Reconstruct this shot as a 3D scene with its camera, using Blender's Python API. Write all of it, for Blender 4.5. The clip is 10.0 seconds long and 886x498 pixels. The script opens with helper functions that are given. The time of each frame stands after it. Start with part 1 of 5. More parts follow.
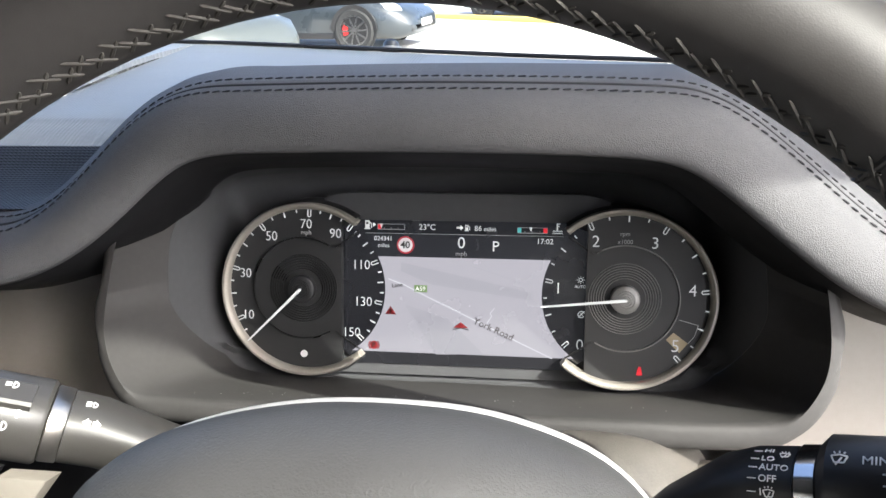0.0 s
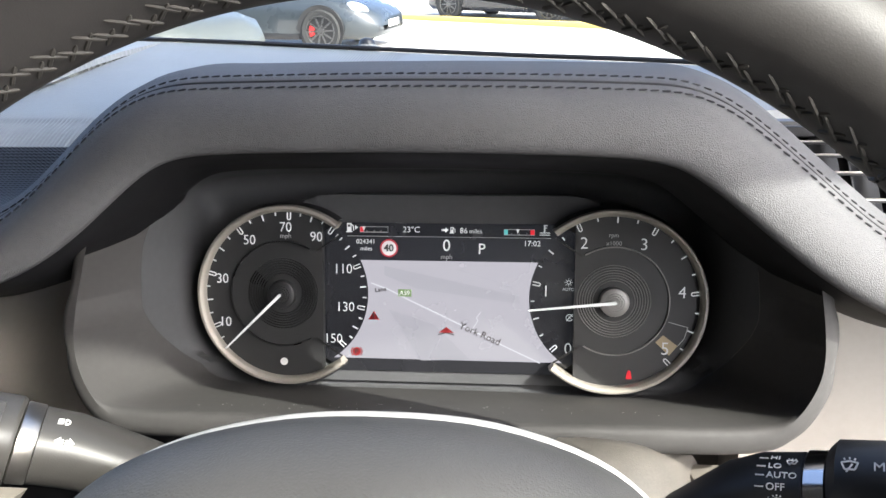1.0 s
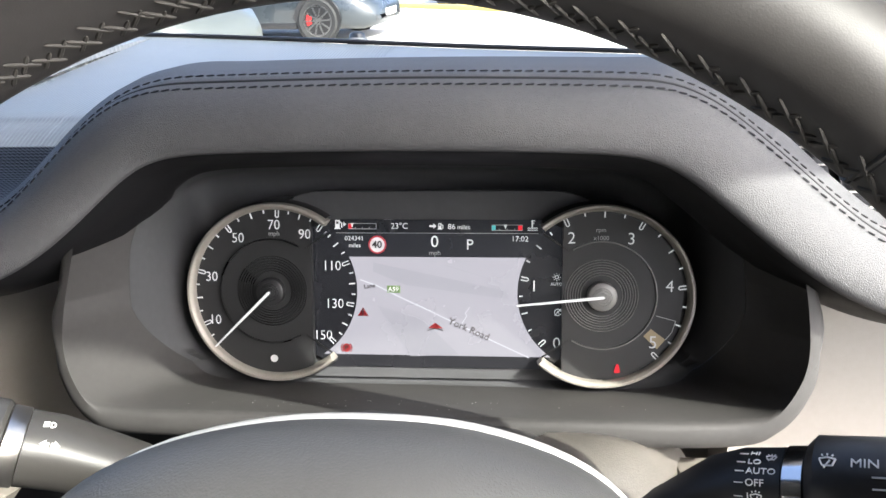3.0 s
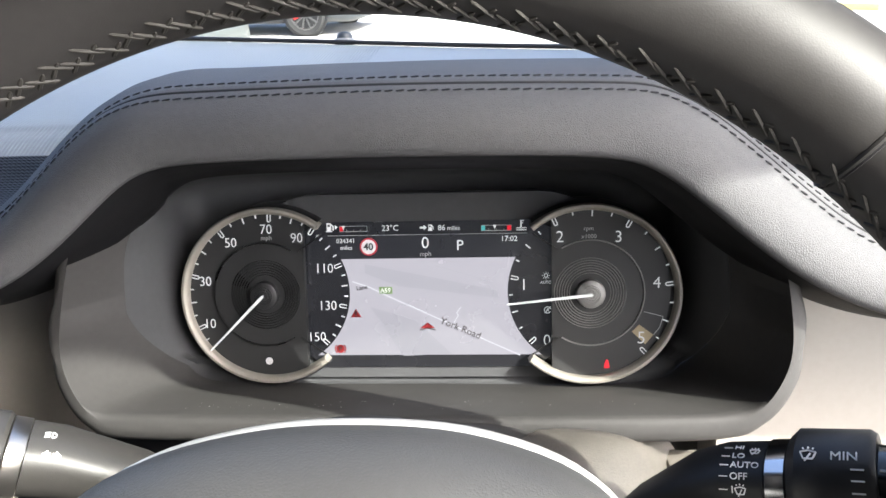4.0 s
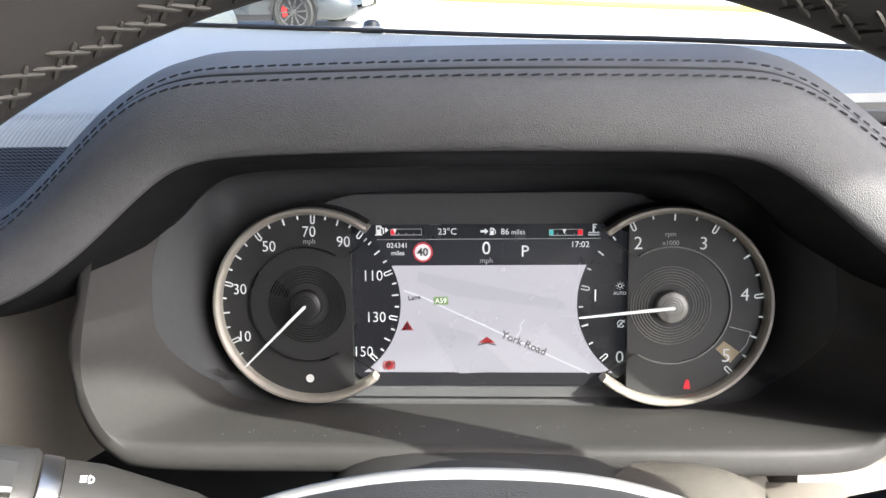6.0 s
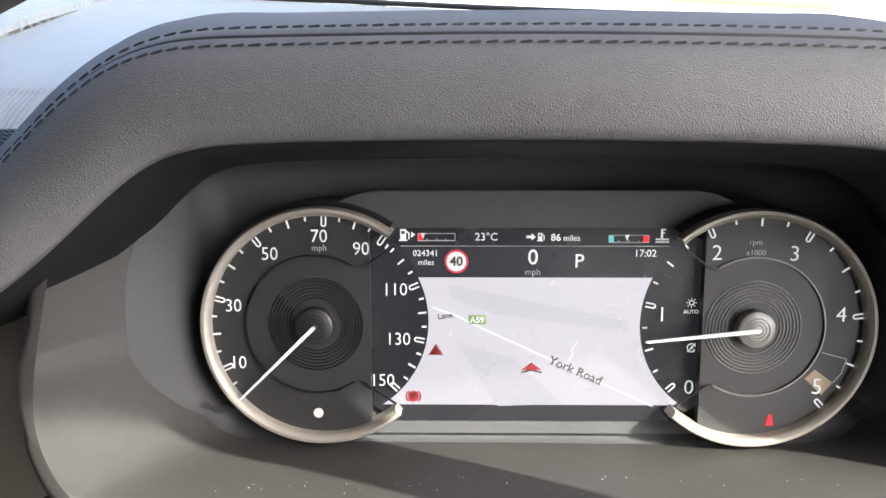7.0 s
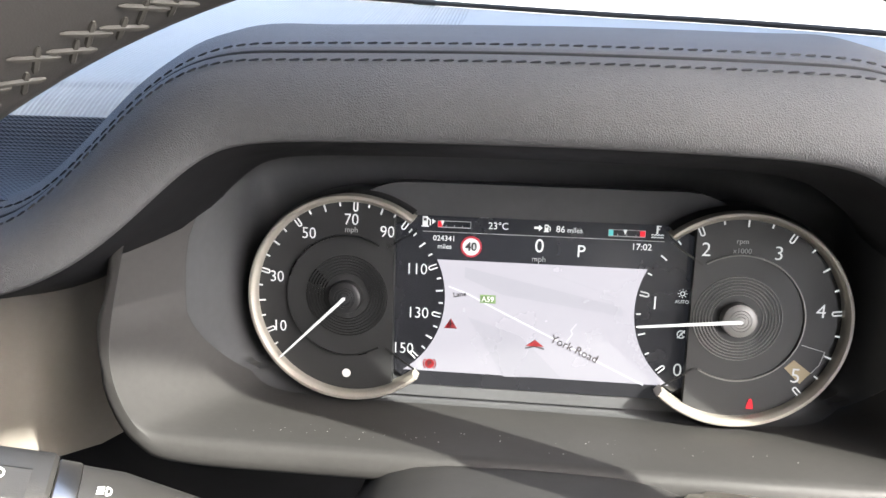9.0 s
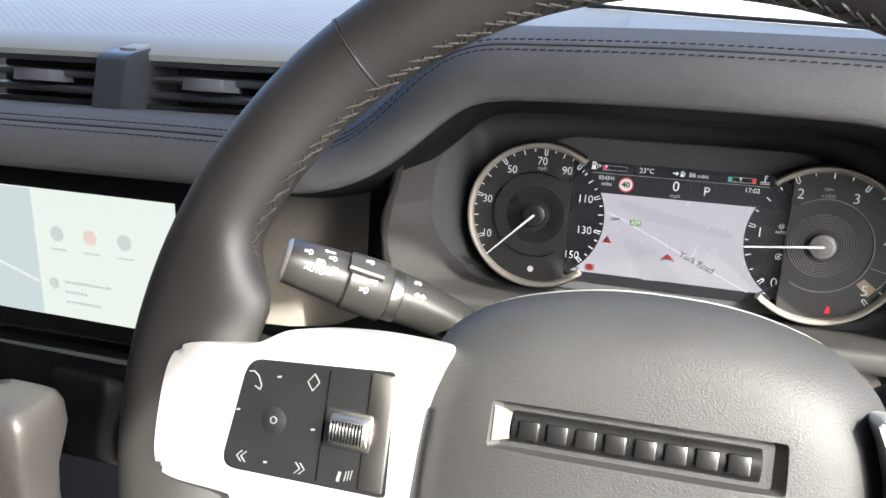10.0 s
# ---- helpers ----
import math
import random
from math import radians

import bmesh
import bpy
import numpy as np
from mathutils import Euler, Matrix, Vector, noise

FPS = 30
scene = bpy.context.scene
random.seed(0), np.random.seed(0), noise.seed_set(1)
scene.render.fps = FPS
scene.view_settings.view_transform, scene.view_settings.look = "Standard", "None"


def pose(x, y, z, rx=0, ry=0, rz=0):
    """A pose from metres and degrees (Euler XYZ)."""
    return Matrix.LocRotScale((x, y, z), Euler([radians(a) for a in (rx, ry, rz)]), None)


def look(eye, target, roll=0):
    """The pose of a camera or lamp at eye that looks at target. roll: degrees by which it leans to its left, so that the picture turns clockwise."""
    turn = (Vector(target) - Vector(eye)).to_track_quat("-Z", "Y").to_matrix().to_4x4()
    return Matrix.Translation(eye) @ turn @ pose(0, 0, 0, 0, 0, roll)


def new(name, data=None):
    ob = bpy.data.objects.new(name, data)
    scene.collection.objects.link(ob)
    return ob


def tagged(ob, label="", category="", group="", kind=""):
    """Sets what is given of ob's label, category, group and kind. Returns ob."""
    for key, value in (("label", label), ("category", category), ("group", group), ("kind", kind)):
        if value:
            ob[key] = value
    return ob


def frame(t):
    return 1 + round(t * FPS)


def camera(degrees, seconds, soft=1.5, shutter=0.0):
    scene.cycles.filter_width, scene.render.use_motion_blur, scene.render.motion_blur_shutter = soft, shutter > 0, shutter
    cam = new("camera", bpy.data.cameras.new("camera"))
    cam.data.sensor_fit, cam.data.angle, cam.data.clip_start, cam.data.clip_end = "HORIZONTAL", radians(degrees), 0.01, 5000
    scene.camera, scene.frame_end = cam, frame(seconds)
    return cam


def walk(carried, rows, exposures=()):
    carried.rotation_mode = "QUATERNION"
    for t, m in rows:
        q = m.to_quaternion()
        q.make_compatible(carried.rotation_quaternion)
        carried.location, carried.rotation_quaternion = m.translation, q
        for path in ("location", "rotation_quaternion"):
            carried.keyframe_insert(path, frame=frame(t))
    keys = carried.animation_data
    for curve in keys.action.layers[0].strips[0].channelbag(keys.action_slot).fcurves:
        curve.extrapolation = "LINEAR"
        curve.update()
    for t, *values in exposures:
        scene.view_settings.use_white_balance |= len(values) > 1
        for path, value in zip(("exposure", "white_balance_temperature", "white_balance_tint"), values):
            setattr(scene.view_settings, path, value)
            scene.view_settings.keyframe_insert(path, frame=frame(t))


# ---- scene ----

cam = camera(62.0, 10.0)
# The cluster's face leans back from upright; its middle is the origin of the dashboard's own axes.
LEAN_BACK, FACE_HEIGHT = 16.0, 1.30
ROOT = pose(0, 0, FACE_HEIGHT, -LEAN_BACK, 0, 0)
PATH = [
    (0, (0.0356, -0.3554, 0.0605), (-0.0859, 0.6318, -0.0431), 0.53),
    (0.5, (0.0315, -0.3502, 0.0612), (-0.0632, 0.6401, -0.0409), 0.41),
    (1, (0.0266, -0.3465, 0.0603), (-0.0523, 0.6452, -0.0415), 0.34),
    (1.5, (0.0269, -0.3454, 0.0621), (-0.0479, 0.6463, -0.0427), 0.20),
    (2, (0.0306, -0.3465, 0.0614), (-0.0474, 0.6448, -0.0451), 0.16),
    (2.5, (0.0318, -0.3457, 0.0617), (-0.0488, 0.6448, -0.0496), 0.10),
    (4, (0.0336, -0.3509, 0.0687), (-0.0348, 0.6385, -0.0591), -1.32),
    (4.5, (0.0330, -0.3546, 0.0655), (-0.0319, 0.6345, -0.0672), -1.38),
    (5, (0.0337, -0.3583, 0.0667), (-0.0278, 0.6308, -0.0667), -1.18),
    (5.5, (0.0297, -0.3482, 0.0652), (-0.0317, 0.6411, -0.0668), -1.00),
    (6, (-0.0028, -0.3165, 0.0672), (-0.0519, 0.6741, -0.0607), -0.68),
    (6.2, (-0.0172, -0.2959, 0.0684), (-0.0642, 0.6941, -0.0652), -0.59),
    (7.5, (-0.0297, -0.2587, 0.0669), (-0.0289, 0.7309, -0.0772), 0.10),
    (8, (-0.0290, -0.2592, 0.0678), (-0.0315, 0.7302, -0.0777), 0.31),
    (8.5, (-0.0272, -0.2675, 0.0711), (-0.0633, 0.7199, -0.0830), 0.86),
    (9, (-0.0084, -0.2951, 0.0740), (-0.1095, 0.6857, -0.0931), 1.68),
    (9.5, (0.0110, -0.3565, 0.0768), (-0.1913, 0.6037, -0.1161), 2.34),
    (9.8, (0.0024, -0.4097, 0.0681), (-0.2462, 0.5396, -0.1242), 3.13),
    (10, (-0.0061, -0.4394, 0.0607), (-0.2827, 0.5034, -0.1253), 3.84),
]
walk(cam, [(t, ROOT @ look(eye, target, roll)) for t, eye, target, roll in PATH], [(0, 2.95, 6150, 5), (2.5, 3.12, 6150, 5), (5.5, 3.14, 6150, 5), (7.5, 3.55, 6350, 5), (8.5, 3.52, 6350, 5), (9.5, 3.52, 6150, 5), (10, 3.07, 6200, 5)])

# ---- light ----
SUN_DIR = ROOT.to_3x3() @ Vector((0.65, -0.65, 0.53)).normalized()
world = bpy.data.worlds.new("sky")
scene.world = world
world.use_nodes = True
wn = world.node_tree
sky = wn.nodes.new("ShaderNodeTexSky")
sky.sky_type, sky.sun_disc = "NISHITA", False
sky.air_density, sky.dust_density = 0.35, 4.0
sky.sun_elevation = math.asin(SUN_DIR.z)
sky.sun_rotation = math.atan2(SUN_DIR.x, SUN_DIR.y)
wn.links.new(sky.outputs[0], wn.nodes["Background"].inputs[0])
wn.nodes["Background"].inputs[1].default_value = 0.15
sun = new("sun", bpy.data.lights.new("sun", "SUN"))
sun.data.energy, sun.data.angle, sun.data.color = 1.6, radians(0.6), (1.0, 0.94, 0.83)
sun.matrix_world = look(SUN_DIR * 30, (0, 0, 0))


# ---- materials ----
def material(name, color, rough=0.5, metal=0.0, vary=0.12, vary_scale=40.0, bump=0.0, bump_scale=800.0, cells=False,
             emit=None, emit_strength=0.0, wear=0.0, coat=0.0, spec=0.5):
    m = bpy.data.materials.new(name)
    m.use_nodes = True
    nt = m.node_tree
    p = nt.nodes["Principled BSDF"]
    p.inputs["Metallic"].default_value = metal
    p.inputs["Coat Weight"].default_value = coat
    p.inputs["Specular IOR Level"].default_value = spec
    tc = nt.nodes.new("ShaderNodeTexCoord")
    n1 = nt.nodes.new("ShaderNodeTexNoise")
    n1.inputs["Scale"].default_value, n1.inputs["Detail"].default_value = vary_scale, 6.0
    nt.links.new(tc.outputs["Object"], n1.inputs["Vector"])
    n2 = nt.nodes.new("ShaderNodeTexNoise")
    n2.inputs["Scale"].default_value, n2.inputs["Detail"].default_value = vary_scale * 14, 3.0
    nt.links.new(tc.outputs["Object"], n2.inputs["Vector"])
    mixn = nt.nodes.new("ShaderNodeMix")
    mixn.inputs[0].default_value = 0.4
    nt.links.new(n1.outputs["Fac"], mixn.inputs[2])
    nt.links.new(n2.outputs["Fac"], mixn.inputs[3])
    ramp = nt.nodes.new("ShaderNodeValToRGB")
    c = Vector(color)
    ramp.color_ramp.elements[0].position, ramp.color_ramp.elements[1].position = 0.3, 0.7
    ramp.color_ramp.elements[0].color = (*(c * (1 - vary)), 1)
    ramp.color_ramp.elements[1].color = (*[min(1, v) for v in c * (1 + vary)], 1)
    nt.links.new(mixn.outputs[0], ramp.inputs[0])
    nt.links.new(ramp.outputs[0], p.inputs["Base Color"])
    rr = nt.nodes.new("ShaderNodeMapRange")
    rr.inputs[1].default_value, rr.inputs[2].default_value = 0.3, 0.7
    rr.inputs[3].default_value, rr.inputs[4].default_value = max(0.02, rough - 0.06 - wear), min(1, rough + 0.06)
    nt.links.new(n1.outputs["Fac"], rr.inputs[0])
    nt.links.new(rr.outputs[0], p.inputs["Roughness"])
    if bump:
        b = nt.nodes.new("ShaderNodeBump")
        b.inputs["Strength"].default_value, b.inputs["Distance"].default_value = bump, 0.0004
        if cells:
            g = nt.nodes.new("ShaderNodeTexVoronoi")
            g.inputs["Scale"].default_value = bump_scale
            nt.links.new(tc.outputs["Object"], g.inputs["Vector"])
            nt.links.new(g.outputs["Distance"], b.inputs["Height"])
        else:
            g = nt.nodes.new("ShaderNodeTexNoise")
            g.inputs["Scale"].default_value, g.inputs["Detail"].default_value = bump_scale, 4.0
            nt.links.new(tc.outputs["Object"], g.inputs["Vector"])
            nt.links.new(g.outputs["Fac"], b.inputs["Height"])
        nt.links.new(b.outputs[0], p.inputs["Normal"])
    if emit:
        p.inputs["Emission Color"].default_value = (*emit, 1)
        p.inputs["Emission Strength"].default_value = emit_strength
    return m


def pattern(m, kind, scale, strength):
    """Adds a regular relief (ribs or a weave) to a material."""
    nt = m.node_tree
    p = nt.nodes["Principled BSDF"]
    tc = nt.nodes.new("ShaderNodeTexCoord")
    w1 = nt.nodes.new("ShaderNodeTexWave")
    w1.bands_direction = "DIAGONAL" if kind == "weave" else "X"
    w1.inputs["Scale"].default_value = scale
    nt.links.new(tc.outputs["Object"], w1.inputs["Vector"])
    height = w1.outputs["Fac"]
    if kind == "weave":
        w2 = nt.nodes.new("ShaderNodeTexWave")
        w2.bands_direction = "Y"
        w2.inputs["Scale"].default_value = scale * 0.8
        nt.links.new(tc.outputs["Object"], w2.inputs["Vector"])
        mul = nt.nodes.new("ShaderNodeMath")
        mul.operation = "MULTIPLY"
        nt.links.new(w1.outputs["Fac"], mul.inputs[0])
        nt.links.new(w2.outputs["Fac"], mul.inputs[1])
        height = mul.outputs[0]
    b = nt.nodes.new("ShaderNodeBump")
    b.inputs["Strength"].default_value, b.inputs["Distance"].default_value = strength, 0.001
    nt.links.new(height, b.inputs["Height"])
    nt.links.new(b.outputs[0], p.inputs["Normal"])
    return m


LEATHER = material("dash_leather", (0.096, 0.0955, 0.0985), 0.68, spec=0.22, bump=0.6, bump_scale=2300, cells=True, vary=0.1, vary_scale=30)
THREAD = material("thread", (0.013, 0.013, 0.014), 0.8, vary=0.2, vary_scale=300)
WHEEL_LEATHER = material("wheel_leather", (0.029, 0.0272, 0.0256), 0.52, spec=0.38, bump=0.06, bump_scale=2600, cells=True, vary=0.15, vary_scale=25, wear=0.08)
WHEEL_LEATHER.node_tree.nodes["Principled BSDF"].inputs["Specular IOR Level"].default_value = 0.45
WHEEL_THREAD = material("wheel_thread", (0.038, 0.035, 0.030), 0.7, vary=0.25, vary_scale=400)
LINER = material("hood_liner", (0.009, 0.009, 0.010), 0.6, spec=0.15, bump=0.1, bump_scale=2000, vary=0.1)
RING = material("dial_ring_metal", (0.36, 0.335, 0.295), 0.55, metal=0.55, vary=0.05, vary_scale=60, bump=0.04, bump_scale=3000)
AIRBAG = material("airbag_vinyl", (0.041, 0.0405, 0.040), 0.55, spec=0.5, bump=0.55, bump_scale=1500, vary=0.1, vary_scale=30)
HOUSING = material("housing_plastic", (0.046, 0.0445, 0.0435), 0.5, spec=0.22, bump=0.12, bump_scale=2500, vary=0.12, vary_scale=25)
MASK = material("mask_plastic", (0.066, 0.067, 0.070), 0.45, spec=0.28, bump=0.1, bump_scale=2500, vary=0.1, vary_scale=20)
DIAL = material("dial_face", (0.0190, 0.0192, 0.0198), 0.5, vary=0.08, vary_scale=60, bump=0.05, bump_scale=3000)
DIAL_GLOSS = material("dial_groove", (0.006, 0.006, 0.006), 0.3, vary=0.1)
SATIN = material("satin_metal", (0.55, 0.52, 0.48), 0.36, metal=1.0, vary=0.05, vary_scale=60, bump=0.05, bump_scale=3000)
CHROME = material("chrome", (0.75, 0.75, 0.76), 0.14, metal=1.0, vary=0.04)
SLAT = material("slat_plastic", (0.034, 0.039, 0.046), 0.32, vary=0.1)
# vent tabs: slat plastic made paler and bluer, light from above put into the colour
TAB_TOPLIT = material("tab_plastic_toplit", (0.10, 0.11, 0.12), 0.4, vary=0.1)
VENT = material("vent_plastic", (0.009, 0.009, 0.010), 0.38, vary=0.1)
SILVER = material("silver_paint", (0.62, 0.61, 0.59), 0.35, metal=0.35, vary=0.04, vary_scale=40)
CREAM = material("cream_metal", (0.40, 0.375, 0.34), 0.35, metal=0.5, vary=0.06)
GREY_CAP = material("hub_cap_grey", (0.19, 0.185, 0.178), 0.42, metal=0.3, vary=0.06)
BADGE = material("badge_metal", (0.10, 0.098, 0.095), 0.3, metal=0.9, vary=0.1, vary_scale=80)
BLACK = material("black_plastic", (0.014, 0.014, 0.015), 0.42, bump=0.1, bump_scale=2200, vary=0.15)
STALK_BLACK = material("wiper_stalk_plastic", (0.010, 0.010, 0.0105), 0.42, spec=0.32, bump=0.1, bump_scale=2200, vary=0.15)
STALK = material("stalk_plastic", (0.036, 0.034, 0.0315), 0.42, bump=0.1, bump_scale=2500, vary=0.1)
GLOSS_BLACK = material("gloss_black", (0.008, 0.008, 0.009), 0.12, vary=0.1)
WHITE_MARK = material("white_marking", (0.6, 0.6, 0.59), 0.5, vary=0.03)
PAD_MARK = material("pad_marking", (0.22, 0.22, 0.22), 0.5, vary=0.05)
LIT_WHITE = material("lit_white", (0.45, 0.45, 0.45), 0.5, vary=0.02, emit=(1, 1, 1), emit_strength=0.05)
LIT_GREY = material("lit_grey", (0.3, 0.3, 0.3), 0.5, vary=0.02, emit=(1, 1, 1), emit_strength=0.008571)
LIT_RED = material("lit_red", (0.2, 0.005, 0.008), 0.5, vary=0.02, emit=(1, 0.006, 0.03), emit_strength=0.085)
RED = material("icon_red", (0.12, 0.006, 0.008), 0.5, vary=0.02, emit=(0.45, 0.008, 0.018), emit_strength=0.026)
SIGN_RED = material("sign_red", (0.15, 0.01, 0.015), 0.5, vary=0.02, emit=(0.75, 0.02, 0.05), emit_strength=0.06)
ICON_DARK = material("icon_dark", (0.02, 0.015, 0.015), 0.5, vary=0.02)
GREEN = material("sign_green", (0.03, 0.06, 0.015), 0.5, vary=0.02, emit=(0.40, 0.56, 0.22), emit_strength=0.06)
TEAL = material("gauge_teal", (0.1, 0.4, 0.4), 0.5, vary=0.02, emit=(0.1, 0.6, 0.6), emit_strength=0.04286)
BEIGE = material("redline_beige", (0.27, 0.215, 0.13), 0.5, vary=0.05)
MAP = material("map_glow", (0.03, 0.03, 0.03), 0.25, vary=0.02, emit=(0.82, 0.75, 0.82), emit_strength=0.082)
MAP_ROAD = material("map_road", (0.03, 0.03, 0.03), 0.25, vary=0.02, emit=(1, 0.95, 1), emit_strength=0.105)
MAP_SHADE = material("map_shade", (0.03, 0.03, 0.03), 0.25, vary=0.02, emit=(0.78, 0.72, 0.79), emit_strength=0.077)
SCREEN_DARK = material("screen_dark", (0.012, 0.012, 0.014), 0.25, vary=0.05, emit=(0.5, 0.5, 0.6), emit_strength=0.002857)
SCREEN_BAR = material("screen_bar", (0.012, 0.012, 0.014), 0.25, vary=0.05, emit=(0.5, 0.5, 0.6), emit_strength=0.005)
TOUCH = material("touch_glow", (0.02, 0.02, 0.02), 0.2, vary=0.02, emit=(0.86, 0.88, 0.8), emit_strength=0.1214)
TOUCH_MAP = material("touch_map", (0.02, 0.02, 0.02), 0.2, vary=0.02, emit=(0.72, 0.78, 0.78), emit_strength=0.1071)
TOUCH_PINK = material("touch_pink", (0.1, 0.1, 0.1), 0.4, vary=0.02, emit=(0.85, 0.66, 0.6), emit_strength=0.115)
TOUCH_GREEN = material("touch_green", (0.03, 0.1, 0.05), 0.4, vary=0.02, emit=(0.1, 0.4, 0.25), emit_strength=0.06)
TOUCH_MARK = material("touch_mark", (0.1, 0.1, 0.1), 0.4, vary=0.02, emit=(0.70, 0.73, 0.68), emit_strength=0.105)
MESH = pattern(material("black_mesh", (0.013, 0.0135, 0.014), 0.5, vary=0.1, vary_scale=30), "weave", 260, 0.9)
WEAVE = pattern(material("dash_weave", (0.27, 0.285, 0.29), 0.5, vary=0.1, vary_scale=30), "weave", 70, 0.5)
RIBBED = pattern(material("dash_ribbed", (0.25, 0.268, 0.27), 0.5, vary=0.1, vary_scale=30), "ribs", 140, 0.35)
TOP_SOFT = material("dash_top_plastic", (0.25, 0.262, 0.265), 0.5, bump=0.3, bump_scale=1400, vary=0.08, vary_scale=25)
STONE = material("stone_plastic", (0.27, 0.245, 0.215), 0.5, bump=0.2, bump_scale=1800, vary=0.06, vary_scale=20)
COVER = material("cover_plastic", (0.15, 0.138, 0.122), 0.5, bump=0.3, bump_scale=1500, vary=0.18, vary_scale=60)
LINING = material("headlining", (0.26, 0.255, 0.25), 0.9, bump=0.2, bump_scale=600, vary=0.06, vary_scale=15)
SEAT_CLOTH = material("grey_cloth", (0.06, 0.059, 0.058), 0.9, bump=0.3, bump_scale=600, vary=0.08, vary_scale=15)
CARPET = material("carpet", (0.03, 0.03, 0.03), 0.95, bump=0.6, bump_scale=500, vary=0.2)
CONCRETE = material("pale_concrete", (0.52, 0.50, 0.47), 0.85, bump=0.3, bump_scale=20, vary=0.12, vary_scale=0.6)
# the kerb's yellow is paled, haze put into the paint colour
YELLOW = material("yellow_paint", (0.55, 0.42, 0.12), 0.7, vary=0.15, vary_scale=2)
CAR_NAVY = material("navy_paint", (0.026, 0.032, 0.037), 0.3, coat=0.5, vary=0.05, vary_scale=3)
CAR_SILVER = material("silver_car_paint", (0.060, 0.066, 0.062), 0.4, metal=0.1, coat=0.3, vary=0.04, vary_scale=3)
CAR_BLACK = material("black_paint", (0.012, 0.012, 0.014), 0.25, coat=1.0, vary=0.05, vary_scale=3)
TYRE = material("tyre", (0.02, 0.02, 0.02), 0.85, vary=0.15, vary_scale=10)
WHEEL_METAL = material("alloy", (0.16, 0.16, 0.16), 0.3, metal=0.9, vary=0.05)
CALIPER = material("red_caliper", (0.55, 0.02, 0.02), 0.4, vary=0.05)
CAR_GLASS = material("car_window_glass", (0.01, 0.012, 0.014), 0.06, vary=0.02)
LAMP_GLASS = material("headlamp_glass", (0.6, 0.62, 0.64), 0.1, vary=0.05)
GLASS = bpy.data.materials.new("clear_glass")
GLASS.use_nodes = True
_gt = GLASS.node_tree
_clear, _shine, _both = (_gt.nodes.new(k) for k in ("ShaderNodeBsdfTransparent", "ShaderNodeBsdfGlossy", "ShaderNodeMixShader"))
_shine.inputs["Roughness"].default_value = 0.0
_clear.inputs["Color"].default_value = (0.93, 0.96, 0.95, 1)
_both.inputs[0].default_value = 0.11
_gt.links.new(_clear.outputs[0], _both.inputs[1])
_gt.links.new(_shine.outputs[0], _both.inputs[2])
_gt.links.new(_both.outputs[0], _gt.nodes["Material Output"].inputs["Surface"])


# ---- building helpers ----
def finish(me, mat, angle=38):
    if mat:
        me.materials.append(mat)
    me.shade_smooth()
    me.set_sharp_from_angle(angle=radians(angle))


def part(name, bm, mat, parent=None, label="", m=None, angle=38):
    bmesh.ops.recalc_face_normals(bm, faces=bm.faces)
    me = bpy.data.meshes.new(name)
    bm.to_mesh(me)
    bm.free()
    finish(me, mat, angle)
    ob = new(name, me)
    if parent:
        ob.parent = parent
    if m is not None:
        ob.matrix_basis = m
    return tagged(ob, label)


def again(name, ob, m, parent):
    """Another piece on the same mesh."""
    o = new(name, ob.data)
    o.parent = parent
    o.matrix_basis = m
    return o


def thing(name, label, category, m=None, group="", kind=""):
    ob = new(name)
    ob.empty_display_size = 0.02
    ob.matrix_basis = ROOT if m is None else m
    return tagged(ob, label, category, group, kind)


def loft(rings, closed=True, caps=True, bm=None):
    bm = bm or bmesh.new()
    rows = [[bm.verts.new(p) for p in ring] for ring in rings]
    for a, b in zip(rows, rows[1:]):
        n = len(a)
        for i in range(n if closed else n - 1):
            j = (i + 1) % n
            bm.faces.new((a[i], a[j], b[j], b[i]))
    if caps and closed:
        bm.faces.new(rows[0][::-1])
        bm.faces.new(rows[-1])
    return bm


def box(x0, x1, y0, y1, z0, z1, bevel=0.0, seg=2, bm=None):
    own = bmesh.new()
    bmesh.ops.create_cube(own, size=1.0)
    for v in own.verts:
        v.co = Vector((x0 + (v.co.x + 0.5) * (x1 - x0), y0 + (v.co.y + 0.5) * (y1 - y0), z0 + (v.co.z + 0.5) * (z1 - z0)))
    if bevel:
        bmesh.ops.bevel(own, geom=own.edges[:], offset=bevel, segments=seg, affect="EDGES", profile=0.5)
    if bm is None:
        return own
    me = bpy.data.meshes.new("tmp")
    own.to_mesh(me)
    own.free()
    bm.from_mesh(me)
    bpy.data.meshes.remove(me)
    return bm


def prism(outline, y0, y1, bevel=0.0, bm=None):
    """A plate with an outline in x and z, from y0 (front) to y1 (back)."""
    own = bmesh.new()
    front = [own.verts.new((x, y0, z)) for x, z in outline]
    back = [own.verts.new((x, y1, z)) for x, z in outline]
    f = own.faces.new(front)
    own.faces.new(back[::-1])
    n = len(front)
    for i in range(n):
        own.faces.new((front[i], back[i], back[(i + 1) % n], front[(i + 1) % n]))
    if bevel:
        bmesh.ops.bevel(own, geom=list(f.edges), offset=bevel, segments=2, affect="EDGES", profile=0.5)
    bmesh.ops.triangulate(own, faces=[g for g in own.faces if len(g.verts) > 4])
    return own


